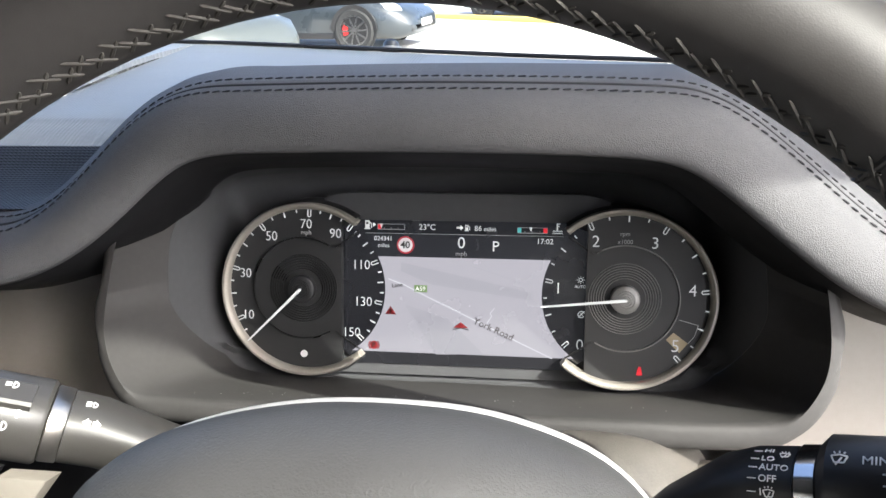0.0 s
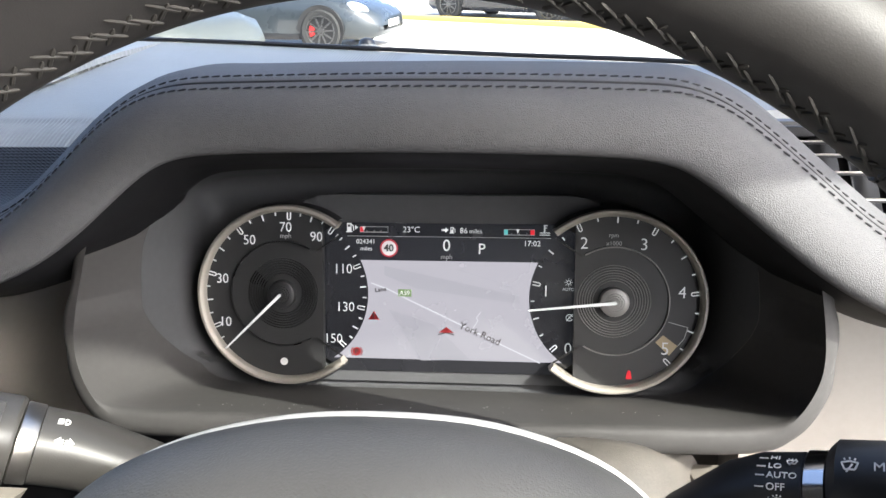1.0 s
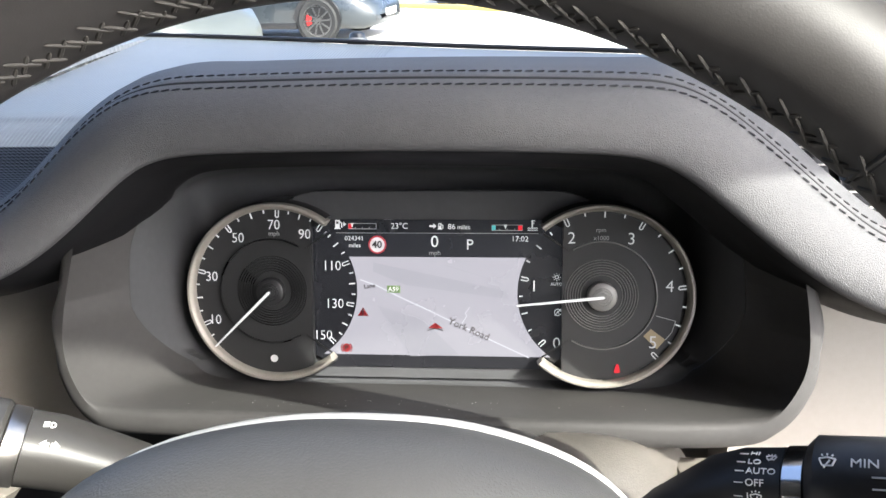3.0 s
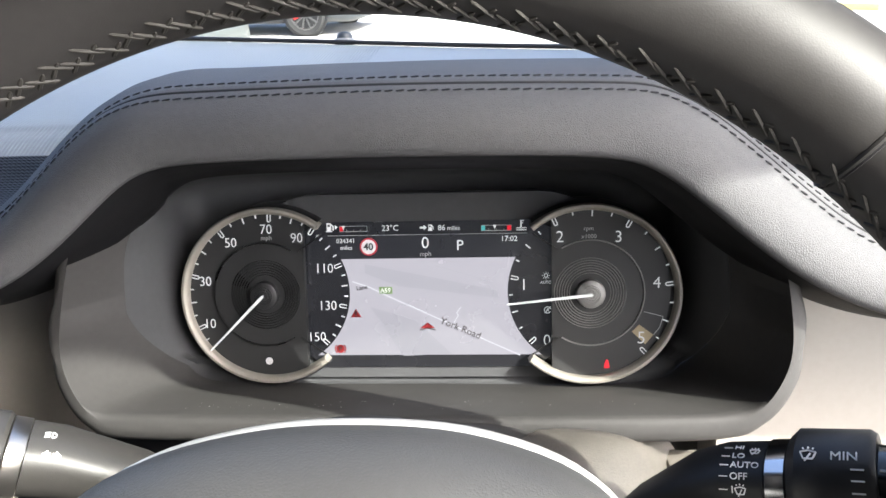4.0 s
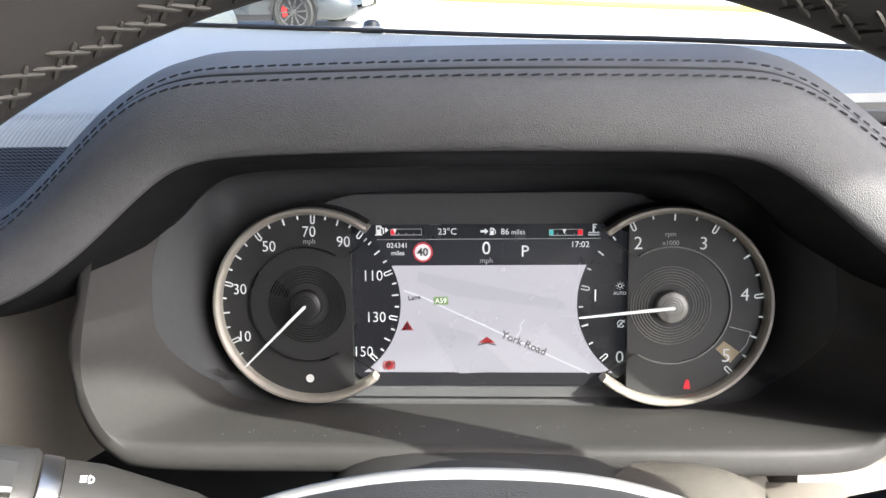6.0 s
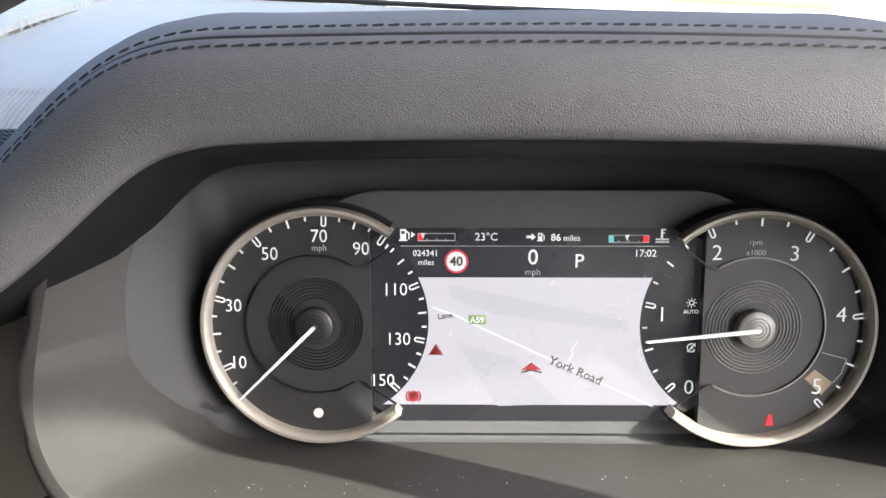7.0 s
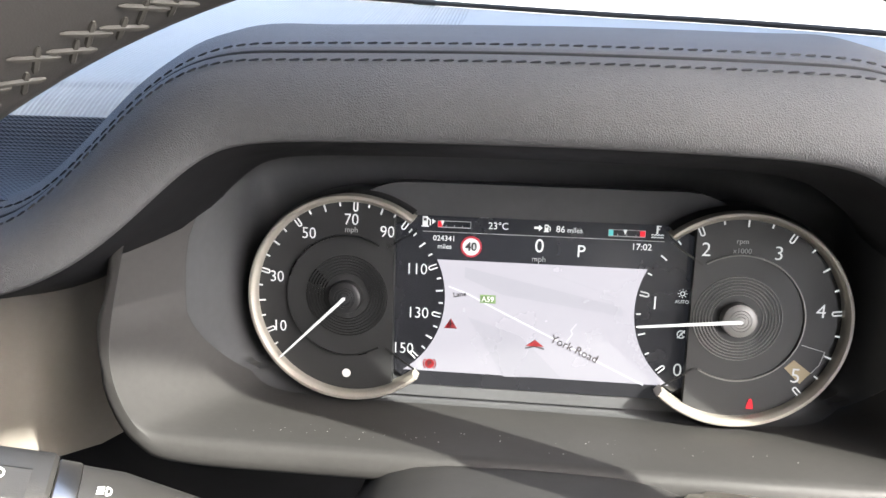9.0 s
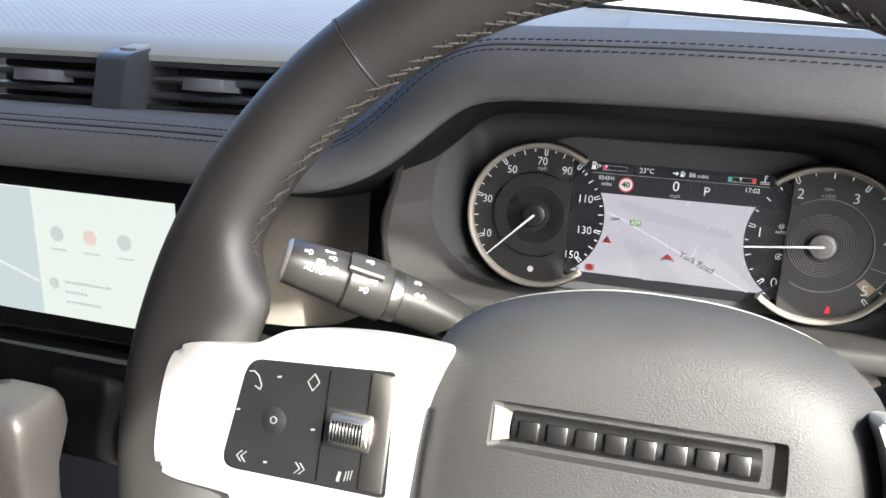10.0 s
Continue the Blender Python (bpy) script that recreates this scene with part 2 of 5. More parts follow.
def spline(points, n, closed=False):
    """Points on a smooth curve through the given ones."""
    pts = [Vector(p) for p in points]
    out, k = [], len(pts)
    for i in range(k if closed else k - 1):
        p0 = pts[(i - 1) % k] if closed or i else pts[0]
        p1, p2 = pts[i], pts[(i + 1) % k]
        p3 = pts[(i + 2) % k] if closed or i + 2 < k else pts[-1]
        for s in range(n):
            t = s / n
            out.append(0.5 * (2 * p1 + (p2 - p0) * t + (2 * p0 - 5 * p1 + 4 * p2 - p3) * t * t + (3 * p1 - p0 - 3 * p2 + p3) * t ** 3))
    if not closed:
        out.append(pts[-1])
    return out


def tube(points, radius, sides=8, closed=False, flat=1.0):
    """A round cord along points."""
    pts = [Vector(p) for p in points]
    rings, k = [], len(pts)
    for i, p in enumerate(pts):
        a = pts[(i - 1) % k] if closed or i else p
        b = pts[(i + 1) % k] if closed or i + 1 < k else p
        d = (b - a).normalized()
        side = d.cross(Vector((0, 1, 0)))
        side = side.normalized() if side.length > 1e-4 else Vector((1, 0, 0))
        up = side.cross(d).normalized()
        rings.append([p + radius * (math.cos(q) * side + flat * math.sin(q) * up) for q in [2 * math.pi * s / sides for s in range(sides)]])
    if closed:
        rings.append(rings[0])
        bm = loft(rings, caps=False)
        bmesh.ops.remove_doubles(bm, verts=bm.verts, dist=1e-7)
        return bm
    return loft(rings)


def lathe(profile, sides=64, a0=0.0, a1=360.0, centre=(0, 0, 0)):
    """Turns a profile of (radius, y) about the y axis; angles counter-clockwise from +x towards +z."""
    full = abs(a1 - a0) >= 360
    steps = sides if full else sides + 1
    c = Vector(centre)
    rings = []
    for s in range(steps):
        q = radians(a0 + (a1 - a0) * s / sides)
        rings.append([c + Vector((r * math.cos(q), y, r * math.sin(q))) for r, y in profile])
    bm = bmesh.new()
    rows = [[bm.verts.new(p) for p in ring] for ring in rings]
    for i in range(steps if full else steps - 1):
        a, b = rows[i], rows[(i + 1) % steps]
        for j in range(len(profile) - 1):
            bm.faces.new((a[j], a[j + 1], b[j + 1], b[j]))
    if not full and len(profile) > 2:
        bm.faces.new(rows[0])
        bm.faces.new(rows[-1][::-1])
    bmesh.ops.remove_doubles(bm, verts=bm.verts, dist=1e-7)
    return bm


def words(name, text, size, mat, parent, x, z, y=0.0, turn=0.0, thick=0.00012, m=None, label="", squeeze=1.0, align="CENTER", bold=0.0):
    """Lettering that stands in the x-z plane and faces -y; size is the height of a capital."""
    cu = bpy.data.curves.new(name, "FONT")
    cu.body, cu.size, cu.extrude = text, size / 0.70, thick
    cu.align_x, cu.align_y = align, "CENTER"
    cu.offset = bold
    cu.resolution_u = 3
    tmp = new(name, cu)
    bpy.context.view_layer.update()
    me = bpy.data.meshes.new_from_object(tmp.evaluated_get(bpy.context.evaluated_depsgraph_get()))
    bpy.data.objects.remove(tmp)
    bpy.data.curves.remove(cu)
    welded = bmesh.new()
    welded.from_mesh(me)
    bmesh.ops.remove_doubles(welded, verts=welded.verts, dist=1e-6)
    welded.to_mesh(me)
    welded.free()
    me.materials.clear()
    me.materials.append(mat)
    me.name = name
    ob = new(name, me)
    ob.parent = parent
    base = pose(x, y, z, 90, 0, 0) @ pose(0, 0, 0, 0, 0, turn) @ Matrix.Diagonal((squeeze, 1, 1, 1))
    ob.matrix_basis = base if m is None else m @ base
    return tagged(ob, label)


def bar(x0, z0, x1, z1, w, y, thick=0.0003, bm=None):
    """A thin straight stroke in the x-z plane."""
    a, b = Vector((x0, 0, z0)), Vector((x1, 0, z1))
    d = (b - a).normalized()
    s = Vector((-d.z, 0, d.x)) * w / 2
    own = prism([(p.x, p.z) for p in (a + s, b + s, b - s, a - s)], y - thick, y)
    if bm is None:
        return own
    me = bpy.data.meshes.new("tmp")
    own.to_mesh(me)
    own.free()
    bm.from_mesh(me)
    bpy.data.meshes.remove(me)
    return bm


def rounded(corners, n=6):
    """Corner points with their radii made into a smooth outline."""
    out = []
    for i, (x, z, r) in enumerate(corners):
        p = Vector((x, z))
        a, b = (Vector(corners[j][:2]) - p for j in (i - 1, (i + 1) % len(corners)))
        a, b = p + a.normalized() * r, p + b.normalized() * r
        for k in range(n + 1):
            t = k / n
            q = a * (1 - t) ** 2 + p * 2 * t * (1 - t) + b * t * t
            out.append((q.x, q.y))
    return out


def circle(cx, cz, r, n=40, a0=0.0, a1=360.0):
    k = n if a1 - a0 >= 360 else n + 1
    return [(cx + r * math.cos(radians(a0 + (a1 - a0) * i / n)), cz + r * math.sin(radians(a0 + (a1 - a0) * i / n))) for i in range(k)]


# ---- outdoors ----
def build_ground():
    bm = bmesh.new()
    bmesh.ops.create_grid(bm, x_segments=8, y_segments=8, size=600)
    tagged(part("ground", bm, CONCRETE), "pale sunlit concrete yard of a car park", "ground", kind="structure")
    bm = box(-9, 9, -0.09, 0.09, -0.02, 0.11, 0.02)
    ob = part("kerb", bm, YELLOW, m=pose(-1.2, 17.5, 0, 0, 0, -33))
    tagged(ob, "yellow-painted concrete kerb across the yard", "kerb", kind="structure")


def car_wheel(parent, m, caliper):
    w = new("wheel")
    w.parent, w.matrix_basis = parent, m
    r = 0.34
    part("tyre", lathe([(0.24, -0.1), (0.31, -0.115), (0.335, -0.09), (r, 0), (0.335, 0.09), (0.31, 0.115), (0.24, 0.1)], 32), TYRE, w)
    bm = lathe([(0.245, 0.1), (0.245, -0.105), (0.225, -0.105), (0.215, -0.06), (0.215, 0.06)], 32)
    part("rim", bm, WHEEL_METAL, w)
    bm = bmesh.new()
    for i in range(10):
        q = 2 * math.pi * i / 10
        bar(0.045 * math.cos(q), 0.045 * math.sin(q), 0.225 * math.cos(q + 0.06), 0.225 * math.sin(q + 0.06), 0.026, -0.07, 0.02, bm)
    part("spokes", bm, WHEEL_METAL, w)
    part("hub", lathe([(0.0, -0.1), (0.05, -0.1), (0.06, -0.06), (0.0, -0.06)], 20), WHEEL_METAL, w)
    part("brake_disc", lathe([(0.0, -0.03), (0.17, -0.03), (0.17, 0.0), (0.0, 0.0)], 24), GREY_CAP, w)
    if caliper:
        bm = lathe([(0.11, -0.082), (0.2, -0.082), (0.2, -0.005), (0.11, -0.005)], 10, 145, 205)
        part("caliper", bm, CALIPER, w, "bright red brake caliper")


def car(name, label, paint, m, sporty, caliper=False, length=4.5):
    """A parked car; its nose points along +x and its side faces -y."""
    ob = thing(name, label, "car", m)
    hl, hw = length / 2, 0.92
    top = 1.30 if sporty else 1.62
    # stations: x, half width, belly, bumper/bonnet height
    line = [(-hl, 0.72, 0.36, 0.78), (-hl + 0.12, 0.84, 0.25, 0.92), (-hl + 0.7, hw, 0.2, 0.96), (-0.6, hw, 0.19, 0.93), (0.5, hw, 0.19, 0.93),
            (hl - 1.1, hw, 0.19, 0.88 if sporty else 1.02), (hl - 0.55, 0.9, 0.19, 0.78 if sporty else 0.98),
            (hl - 0.22, 0.82, 0.2, 0.66 if sporty else 0.9), (hl - 0.05, 0.68, 0.24, 0.55 if sporty else 0.78), (hl, 0.5, 0.3, 0.46 if sporty else 0.66)]
    rings = []
    for x, w, b, t in line:
        mid = (b + t) / 2
        half = [(w * 0.86, b), (w, b + 0.1), (w * 1.01, mid), (w, t - 0.14), (w * 0.93, t - 0.03), (w * 0.6, t + 0.01)]
        rings.append([(x, y, z) for y, z in half] + [(x, -y, z) for y, z in half[::-1]])
    body = part("body", loft(rings), paint, ob, angle=50)
    for side in (-1, 1):
        for xw in (-hl + 0.92, hl - 0.92):
            arch = lathe([(0.33, -0.02), (0.40, -0.035), (0.405, 0.0)], 20, 0, 180)
            part("wheel_arch", arch, BLACK, ob, m=pose(xw, side * hw * 1.005, 0.34, 0, 0, 0 if side < 0 else 180))
            well = lathe([(0.0, -0.012), (0.385, -0.012), (0.385, 0.0)], 24)
            part("wheel_well", well, BLACK, ob, m=pose(xw, side * hw, 0.35, 0, 0, 0 if side < 0 else 180))
            car_wheel(ob, pose(xw, side * (hw - 0.06), 0.34, 0, 0, 0 if side < 0 else 180), caliper)
    cab = []
    for k, (z, x0, x1, w) in enumerate([(0.93, -hl + 0.55, hl - 1.25, 0.86), (0.93 + (top - 0.93) * 0.55, -hl + 0.85, hl - 1.75, 0.78),
                                        (top - 0.06, -hl + 1.3, hl - 2.15, 0.68)]):
        cab.append([(x0, -w * 0.8, z), (x0 + 0.2, -w, z), (x1 - 0.3, -w, z), (x1, -w * 0.75, z), (x1, w * 0.75, z), (x1 - 0.3, w, z), (x0 + 0.2, w, z), (x0, w * 0.8, z)])
    part("windows", loft(cab), CAR_GLASS, ob)
    roof = [[(x, y, z + 0.012) for x, y, z in cab[2]], [(x * 0.96, y * 0.9, top) for x, y, z in cab[2]]]
    part("roof", loft(roof), paint, ob)
    for side in (-1, 1):
        z = 0.66 if sporty else 0.82
        bm = bmesh.new()
        bmesh.ops.create_uvsphere(bm, u_segments=16, v_segments=10, radius=1.0)
        for v in bm.verts:
            v.co = Vector((v.co.x * 0.2, v.co.y * 0.14, v.co.z * 0.1))
        part("headlight", bm, LAMP_GLASS, ob, "clear headlamp lens", m=pose(hl - 0.38, side * 0.68, z, 0, 18, 20 * -side))
        part("grille", box(hl - 0.12, hl - 0.03, side * 0.5 - 0.14, side * 0.5 + 0.14, 0.3, 0.42, 0.02), BLACK, ob)
    part("number_plate", box(hl - 0.015, hl + 0.012, -0.26, 0.26, 0.36, 0.47, 0.004), WHITE_MARK, ob)
    part("sill", box(-hl + 1.3, hl - 1.3, -hw * 1.01, -hw * 0.95, 0.2, 0.3, 0.015), BLACK, ob)
    return ob


build_ground()
car("parked_car", "dark navy sports coupe with red brake calipers", CAR_NAVY, pose(-4.05, 12.9, 0, 0, 0, -10), True, True)
car("parked_car", "pale silver hatchback parked beside the coupe", CAR_SILVER, pose(-5.12, 8.70, 0, 0, 0, -20) @ Matrix.Diagonal((1, 1, 0.88, 1)), False)
car("parked_car", "black saloon parked behind the yellow kerb", CAR_BLACK, pose(0.35, 18.3, 0, 0, 0, 147), False, length=4.6)


# ---- car body round the camera ----
def build_cabin():
    m = Matrix.Identity(4)
    # the ceiling is out of view and kept dark to hold down bounced light
    tagged(part("ceiling", box(-1.2, 0.46, -1.0, -0.10, 1.985, 2.025, 0.01), SEAT_CLOTH), "dark grey fabric headlining of the car", "ceiling", kind="structure")
    tagged(part("floor", box(-1.2, 0.46, -1.0, 0.55, 0.0, 0.65, 0.01), CARPET), "dark carpeted footwell floor", "floor", kind="structure")
    tagged(part("wall_rear", box(-1.2, 0.46, -1.00, -0.96, 0.65, 1.985), SEAT_CLOTH), "plain grey rear wall of the cabin", "wall", kind="structure")
    tagged(part("bulkhead", box(-1.2, 0.46, 0.5, 0.54, 0.65, 1.28), BLACK), "dark bulkhead behind the dashboard", "wall", kind="structure")
    # both doors are out of view; their openings decide where daylight enters
    for name, x in (("door_1", 0.42), ("door_2", -1.2)):
        bm = box(x, x + 0.05, -1.0, 0.5, 0.65, 1.12 if x > 0 else 1.24, 0.012)
        box(x, x + 0.05, -1.0, -0.55, 1.99, 2.04, 0.01, bm=bm)
        box(x, x + 0.05, -0.99, -0.86, 1.10, 1.985, 0.01, bm=bm)
        # left window mostly filled in, and that door dark, to cut light from the left
        if x < 0:
            box(x, x + 0.05, -0.86, 0.12, 1.24, 1.985, 0.01, bm=bm)
        tagged(part(name, bm, STONE if x > 0 else CARPET), "unseen car door, window opening sized to shape the light", "door", kind="structure")
    for x in (0.44, -1.19):
        bm = loft([[(x + sx * 0.03, y + dy, z + dz) for sx, dy, dz in ((-1, 0, 0), (1, 0, 0), (1, 0.2, 0.26), (-1, 0.2, 0.26))] for y, z in ((0.25, 1.302), (-0.305, 1.737), (-0.50, 1.95), (-0.56, 2.005))])
        tagged(part("pillar", bm, LINING), "pale windscreen pillar of the car", "pillar", kind="structure")
    a, b = Vector((0, 0.44, 1.34)), Vector((0, -0.10, 2.0))
    rings = [[(x, p.y - 0.12 * ((x + 0.37) / 0.8) ** 2, p.z) for x in [-1.16 + 1.56 * i / 12 for i in range(13)]] for p in (a, a.lerp(b, 0.5), b)]
    bm = loft(rings, closed=False, caps=False)
    bmesh.ops.solidify(bm, geom=bm.faces[:], thickness=0.005)
    ws = part("window_1", bm, GLASS)
    tagged(ws, "clear raked windscreen glass", "windscreen", kind="structure")
    ws.visible_shadow = False


build_cabin()

# ---- dashboard ----
SEAM = [(-0.80, 0.033), (-0.60, 0.035), (-0.42, 0.036), (-0.30, 0.037), (-0.235, 0.0365), (-0.205, 0.0355), (-0.188, 0.0375), (-0.172, 0.046), (-0.155, 0.061),
        (-0.138, 0.0775), (-0.122, 0.089), (-0.106, 0.0945), (-0.085, 0.0958), (0.0, 0.0966), (0.085, 0.0946), (0.102, 0.0912), (0.116, 0.0840),
        (0.136, 0.068), (0.158, 0.049), (0.174, 0.037), (0.188, 0.031), (0.21, 0.0275), (0.30, 0.026), (0.42, 0.025)]


def seam_frames(fine=1):
    """Evenly spaced points along the softened seam, with the outline's normal and direction."""
    fold = spline([(x, 0, z) for x, z in SEAM], 20)
    pts, rest = [fold[0]], 0.0
    for a, b in zip(fold, fold[1:]):
        length = (b - a).length
        at = 0.004 - rest
        while at <= length:
            pts.append(a.lerp(b, at / length))
            at += 0.004
        rest = length - (at - 0.004)
    for _ in range(5):
        pts = [pts[0]] + [pts[i] * 0.5 + (pts[i - 1] + pts[i + 1]) * 0.25 for i in range(1, len(pts) - 1)] + [pts[-1]]
    pts = [a.lerp(b, k / fine) for a, b in zip(pts, pts[1:]) for k in range(fine)] + [pts[-1]]
    out = []
    for i, p in enumerate(pts):
        d = (pts[min(i + 2 * fine, len(pts) - 1)] - pts[max(i - 2 * fine, 0)]).normalized()
        out.append((p, Vector((-d.z, 0, d.x)), d))
    return out


def hoodness(p):
    """1 on the raised hood over the cluster, 0 on the flat pads beside it."""
    return max(0.0, min(1.0, (p.z - 0.038) / 0.05))


def build_dashboard():
    dash = thing("dashboard", "dark leather-covered dashboard with a stitched instrument hood", "dashboard")
    frames = seam_frames()
    rings, under = [], []
    for p, n, d in frames:
        h = hoodness(p)
        low = 1 + (0.06 if n.x < 0 else 0.08) * abs(n.x) / 0.75
        # (depth, height along the outline's normal, extra rise) from the underside round the front to the rear of the top
        under.append([Vector((p.x, y, p.z)) + n * (k * low) for y, k in ((-0.0715, -0.0268), (-0.0690, -0.0290), (-0.050, -0.0318), (-0.034, -0.0340), (-0.029 + 0.01 * (1 - h), -0.0335), (-0.026 + 0.06 * (1 - h), -0.028 - 0.004 * (1 - h)))])
        out = 0.007 * min(1.0, abs(n.x) / 0.7)
        section = [(-0.0660, -0.0265, 0), (-0.0700, -0.0285, 0), (-0.0730, -0.0278, 0), (-0.0745, -0.0250, 0), (-0.0750, -0.0180, 0), (-0.071, -0.0095, 0), (-0.0645, -0.0035, 0), (-0.0615, -0.0011, 0), (-0.0596, -0.0009, 0),
                   (-0.0582, -0.0042, 0), (-0.0570, -0.0002, 0), (-0.0546, 0.0016, 0), (-0.050, 0.0030, 0), (-0.040, 0.0065, 0.0), (-0.02, 0.0085, 0.0025 * h), (0.0, 0.0095, 0.006 * h), (0.03, 0.0100, 0.009 * h + 0.0), (0.07, 0.0100, 0.013 * h), (0.12, 0.009, 0.014 * h), (0.20, 0.006, 0.010 * h)]
        rings.append([Vector((p.x, y, p.z)) + n * ((k * low if k < -0.012 else k) + out * max(0.0, min(1.0, (y + 0.051) / 0.02))) + Vector((0, 0, rise)) for y, k, rise in section])
    # soften the lower edge where the outline turns
    for lines, low_side in ((rings, 5), (under, len(under[0]))):
        for j in range(low_side):
            for _ in range(32):
                line = [r[j] for r in lines]
                for i in range(1, len(lines) - 1):
                    lines[i][j] = line[i] * 0.5 + (line[i - 1] + line[i + 1]) * 0.25
    part("dash_pad", loft(rings, closed=False, caps=False), LEATHER, dash, "dark charcoal grained leather pad", angle=60)
    part("hood_liner", loft(under, closed=False, caps=False), LINER, dash, "matt black liner under the hood", angle=60)
    # stitched rows on both sides of the seam
    walked, rows_made = 0.0, {}
    stitch = None
    loose = bmesh.new()
    last = frames[0][0]
    dense = seam_frames(10)
    for k, (dy, dn) in enumerate(((-0.0652, -0.0034), (-0.0515, 0.0031))):
        walked, last = 0.0, dense[0][0]
        for p, n, d in dense:
            walked += (p - last).length
            last = p
            if walked < 0.0043:
                continue
            walked = 0.0
            at = Vector((p.x, dy, p.z)) + n * dn
            out = Vector((0, -0.55, 0)) + n * 0.83 if k == 0 else Vector((0, -0.4, 0)) + n * 0.92
            out.normalize()
            side = d.cross(out)
            m = Matrix(((d.x, side.x, out.x, at.x), (d.y, side.y, out.y, at.y), (d.z, side.z, out.z, at.z), (0, 0, 0, 1)))
            if stitch is None:
                bm = loft([[(x, 0.00032 * r * math.cos(q) - 0.18 * x, 0.0004 * r * math.sin(q)) for q in [math.pi * 2 * i / 6 for i in range(6)]] for x, r in ((-0.0017, 0.3), (-0.0011, 0.8), (0.0010, 1), (0.0016, 0.5))])
                stitch = part("stitch", bm, THREAD, dash, m=m)
            elif -0.21 < p.x < 0.2:
                again("stitch", stitch, m, dash)
            else:
                me = stitch.data.copy()
                me.transform(m)
                loose.from_mesh(me)
                bpy.data.meshes.remove(me)
    tagged(part("stitching", loose, THREAD, dash), kind="stuff")
    # the sewn groove
    part("seam", tube([Vector((p.x, -0.0583, p.z)) - n * 0.0005 for p, n, d in frames], 0.0007, 6), THREAD, dash)
    # top of the dash beside the hood, up to the windscreen
    def strip(name, x0, x1, profile, mat, label="", thick=0.004):
        bm = loft([[(x, y, z) for y, z in profile] + [(x, y + 0.001, z - thick) for y, z in profile[::-1]] for x in (x0, x1)])
        return part(name, bm, mat, dash, label)
    strip("top_edge", -0.85, -0.262, [(0.027, 0.0855), (0.030, 0.0905), (0.046, 0.0985), (0.062, 0.1030)], TOP_SOFT, "smooth grey soft plastic edge")
    def sheet(name, points, y0, z0, mat, label):
        rings = []
        for p in points:
            line = [Vector((p.x, y0 + (p.y - y0) * k / 6, z0 + (p.z - 0.002 - z0) * k / 6 + 0.004 * math.sin(math.pi * k / 6))) for k in range(7)]
            rings.append(line + [q - Vector((0, 0, 0.004)) for q in line[::-1]])
        return part(name, loft(rings), mat, dash, label)
    edge = spline([(-0.85, 0.33, 0.19), (-0.50, 0.31, 0.184), (-0.26, 0.27, 0.1715), (0.012, 0.21, 0.1485), (0.14, 0.17, 0.1365), (0.30, 0.10, 0.115), (0.40, 0.04, 0.10)], 8)
    sheet("top_panel", [p for p in edge if p.x <= -0.25], 0.062, 0.1025, WEAVE, "grey dash top with a woven relief")
    rings = []
    for p in [q for q in edge if -0.275 <= q.x <= -0.03]:
        over = min(frames, key=lambda f: abs(f[0].x - p.x))[0].z - 0.005
        line = spline([(p.x, y, max(z, over)) for y, z in ((-0.045, 0.042), (-0.020, 0.0485), (-0.002, 0.0590), (0.012, 0.0725), (0.030, 0.0850), (0.062, 0.0985))] + [(p.x, p.y, p.z - 0.002)], 5)
        rings.append([line[:16], line[15:]])
    for name, k, mat, label in (("grille_panel", 0, MESH, "black dotted mesh trim beside the hood"), ("top_panel", 1, RIBBED, "pale grey finely ribbed dash top")):
        part(name, loft([r[k] + [q - Vector((0, -0.001, 0.004)) for q in r[k][::-1]] for r in rings]), mat, dash, label, angle=60)
    sheet("top_panel", [p for p in edge if p.x >= -0.06], 0.030, 0.092, TOP_SOFT, "grey soft plastic dash top")
    # black rubber edge against the windscreen
    part("windscreen_seal", tube(edge, 0.0018, 8), BLACK, dash, "black rubber windscreen seal")
    # lower panels
    for x0, x1, y, top, low in ((0.147, 0.42, 0.02, 0.03, -0.30), (0.05, 0.147, 0.055, -0.045, -0.30)):
        bm = loft([[(x, yy, z) for yy, z in ((y, top), (y + 0.004, (top + low) / 2), (y - 0.004, low), (y + 0.06, low), (y + 0.06, top))] for x in (x0, x1)])
        # the piece under the cluster takes the browner COVER: the lip's shade in its colour
        part("lower_panel", bm, STONE if x1 > 0.2 else COVER, dash, "stone grey plastic lower dash panel" if x1 > 0.2 else "stone grey panel under the cluster, darkened to stand for shade")
    # beside the cluster the lower panel curves away into the dark
    bm = loft([[(x, y + dy, z) for dy, z in ((0.0, 0.03), (0.002, -0.03), (0.004, -0.105), (0.03, -0.112), (0.03, 0.03))] for x, y in ((-0.31, 0.028), (-0.28, 0.028), (-0.26, 0.031), (-0.249, 0.037), (-0.240, 0.050), (-0.235, 0.075), (-0.233, 0.112))])
    part("lower_panel", bm, STONE, dash, "stone grey plastic lower dash panel", angle=60)
    part("footwell_panel", box(-0.31, 0.05, 0.115, 0.13, -0.30, 0.03, 0.004), BLACK, dash, "black footwell panel")
    part("trim_strip", prism([(-0.290, -0.152), (-0.258, -0.147), (-0.234, -0.115), (-0.266, -0.115)], 0.015, 0.028, 0.002), STONE, dash)
    part("trim_bar", prism([(-0.324, -0.157), (-0.300, -0.154), (-0.270, -0.113), (-0.282, -0.111)], 0.012, 0.028, 0.003), BLACK, dash)
    return dash


build_dashboard()


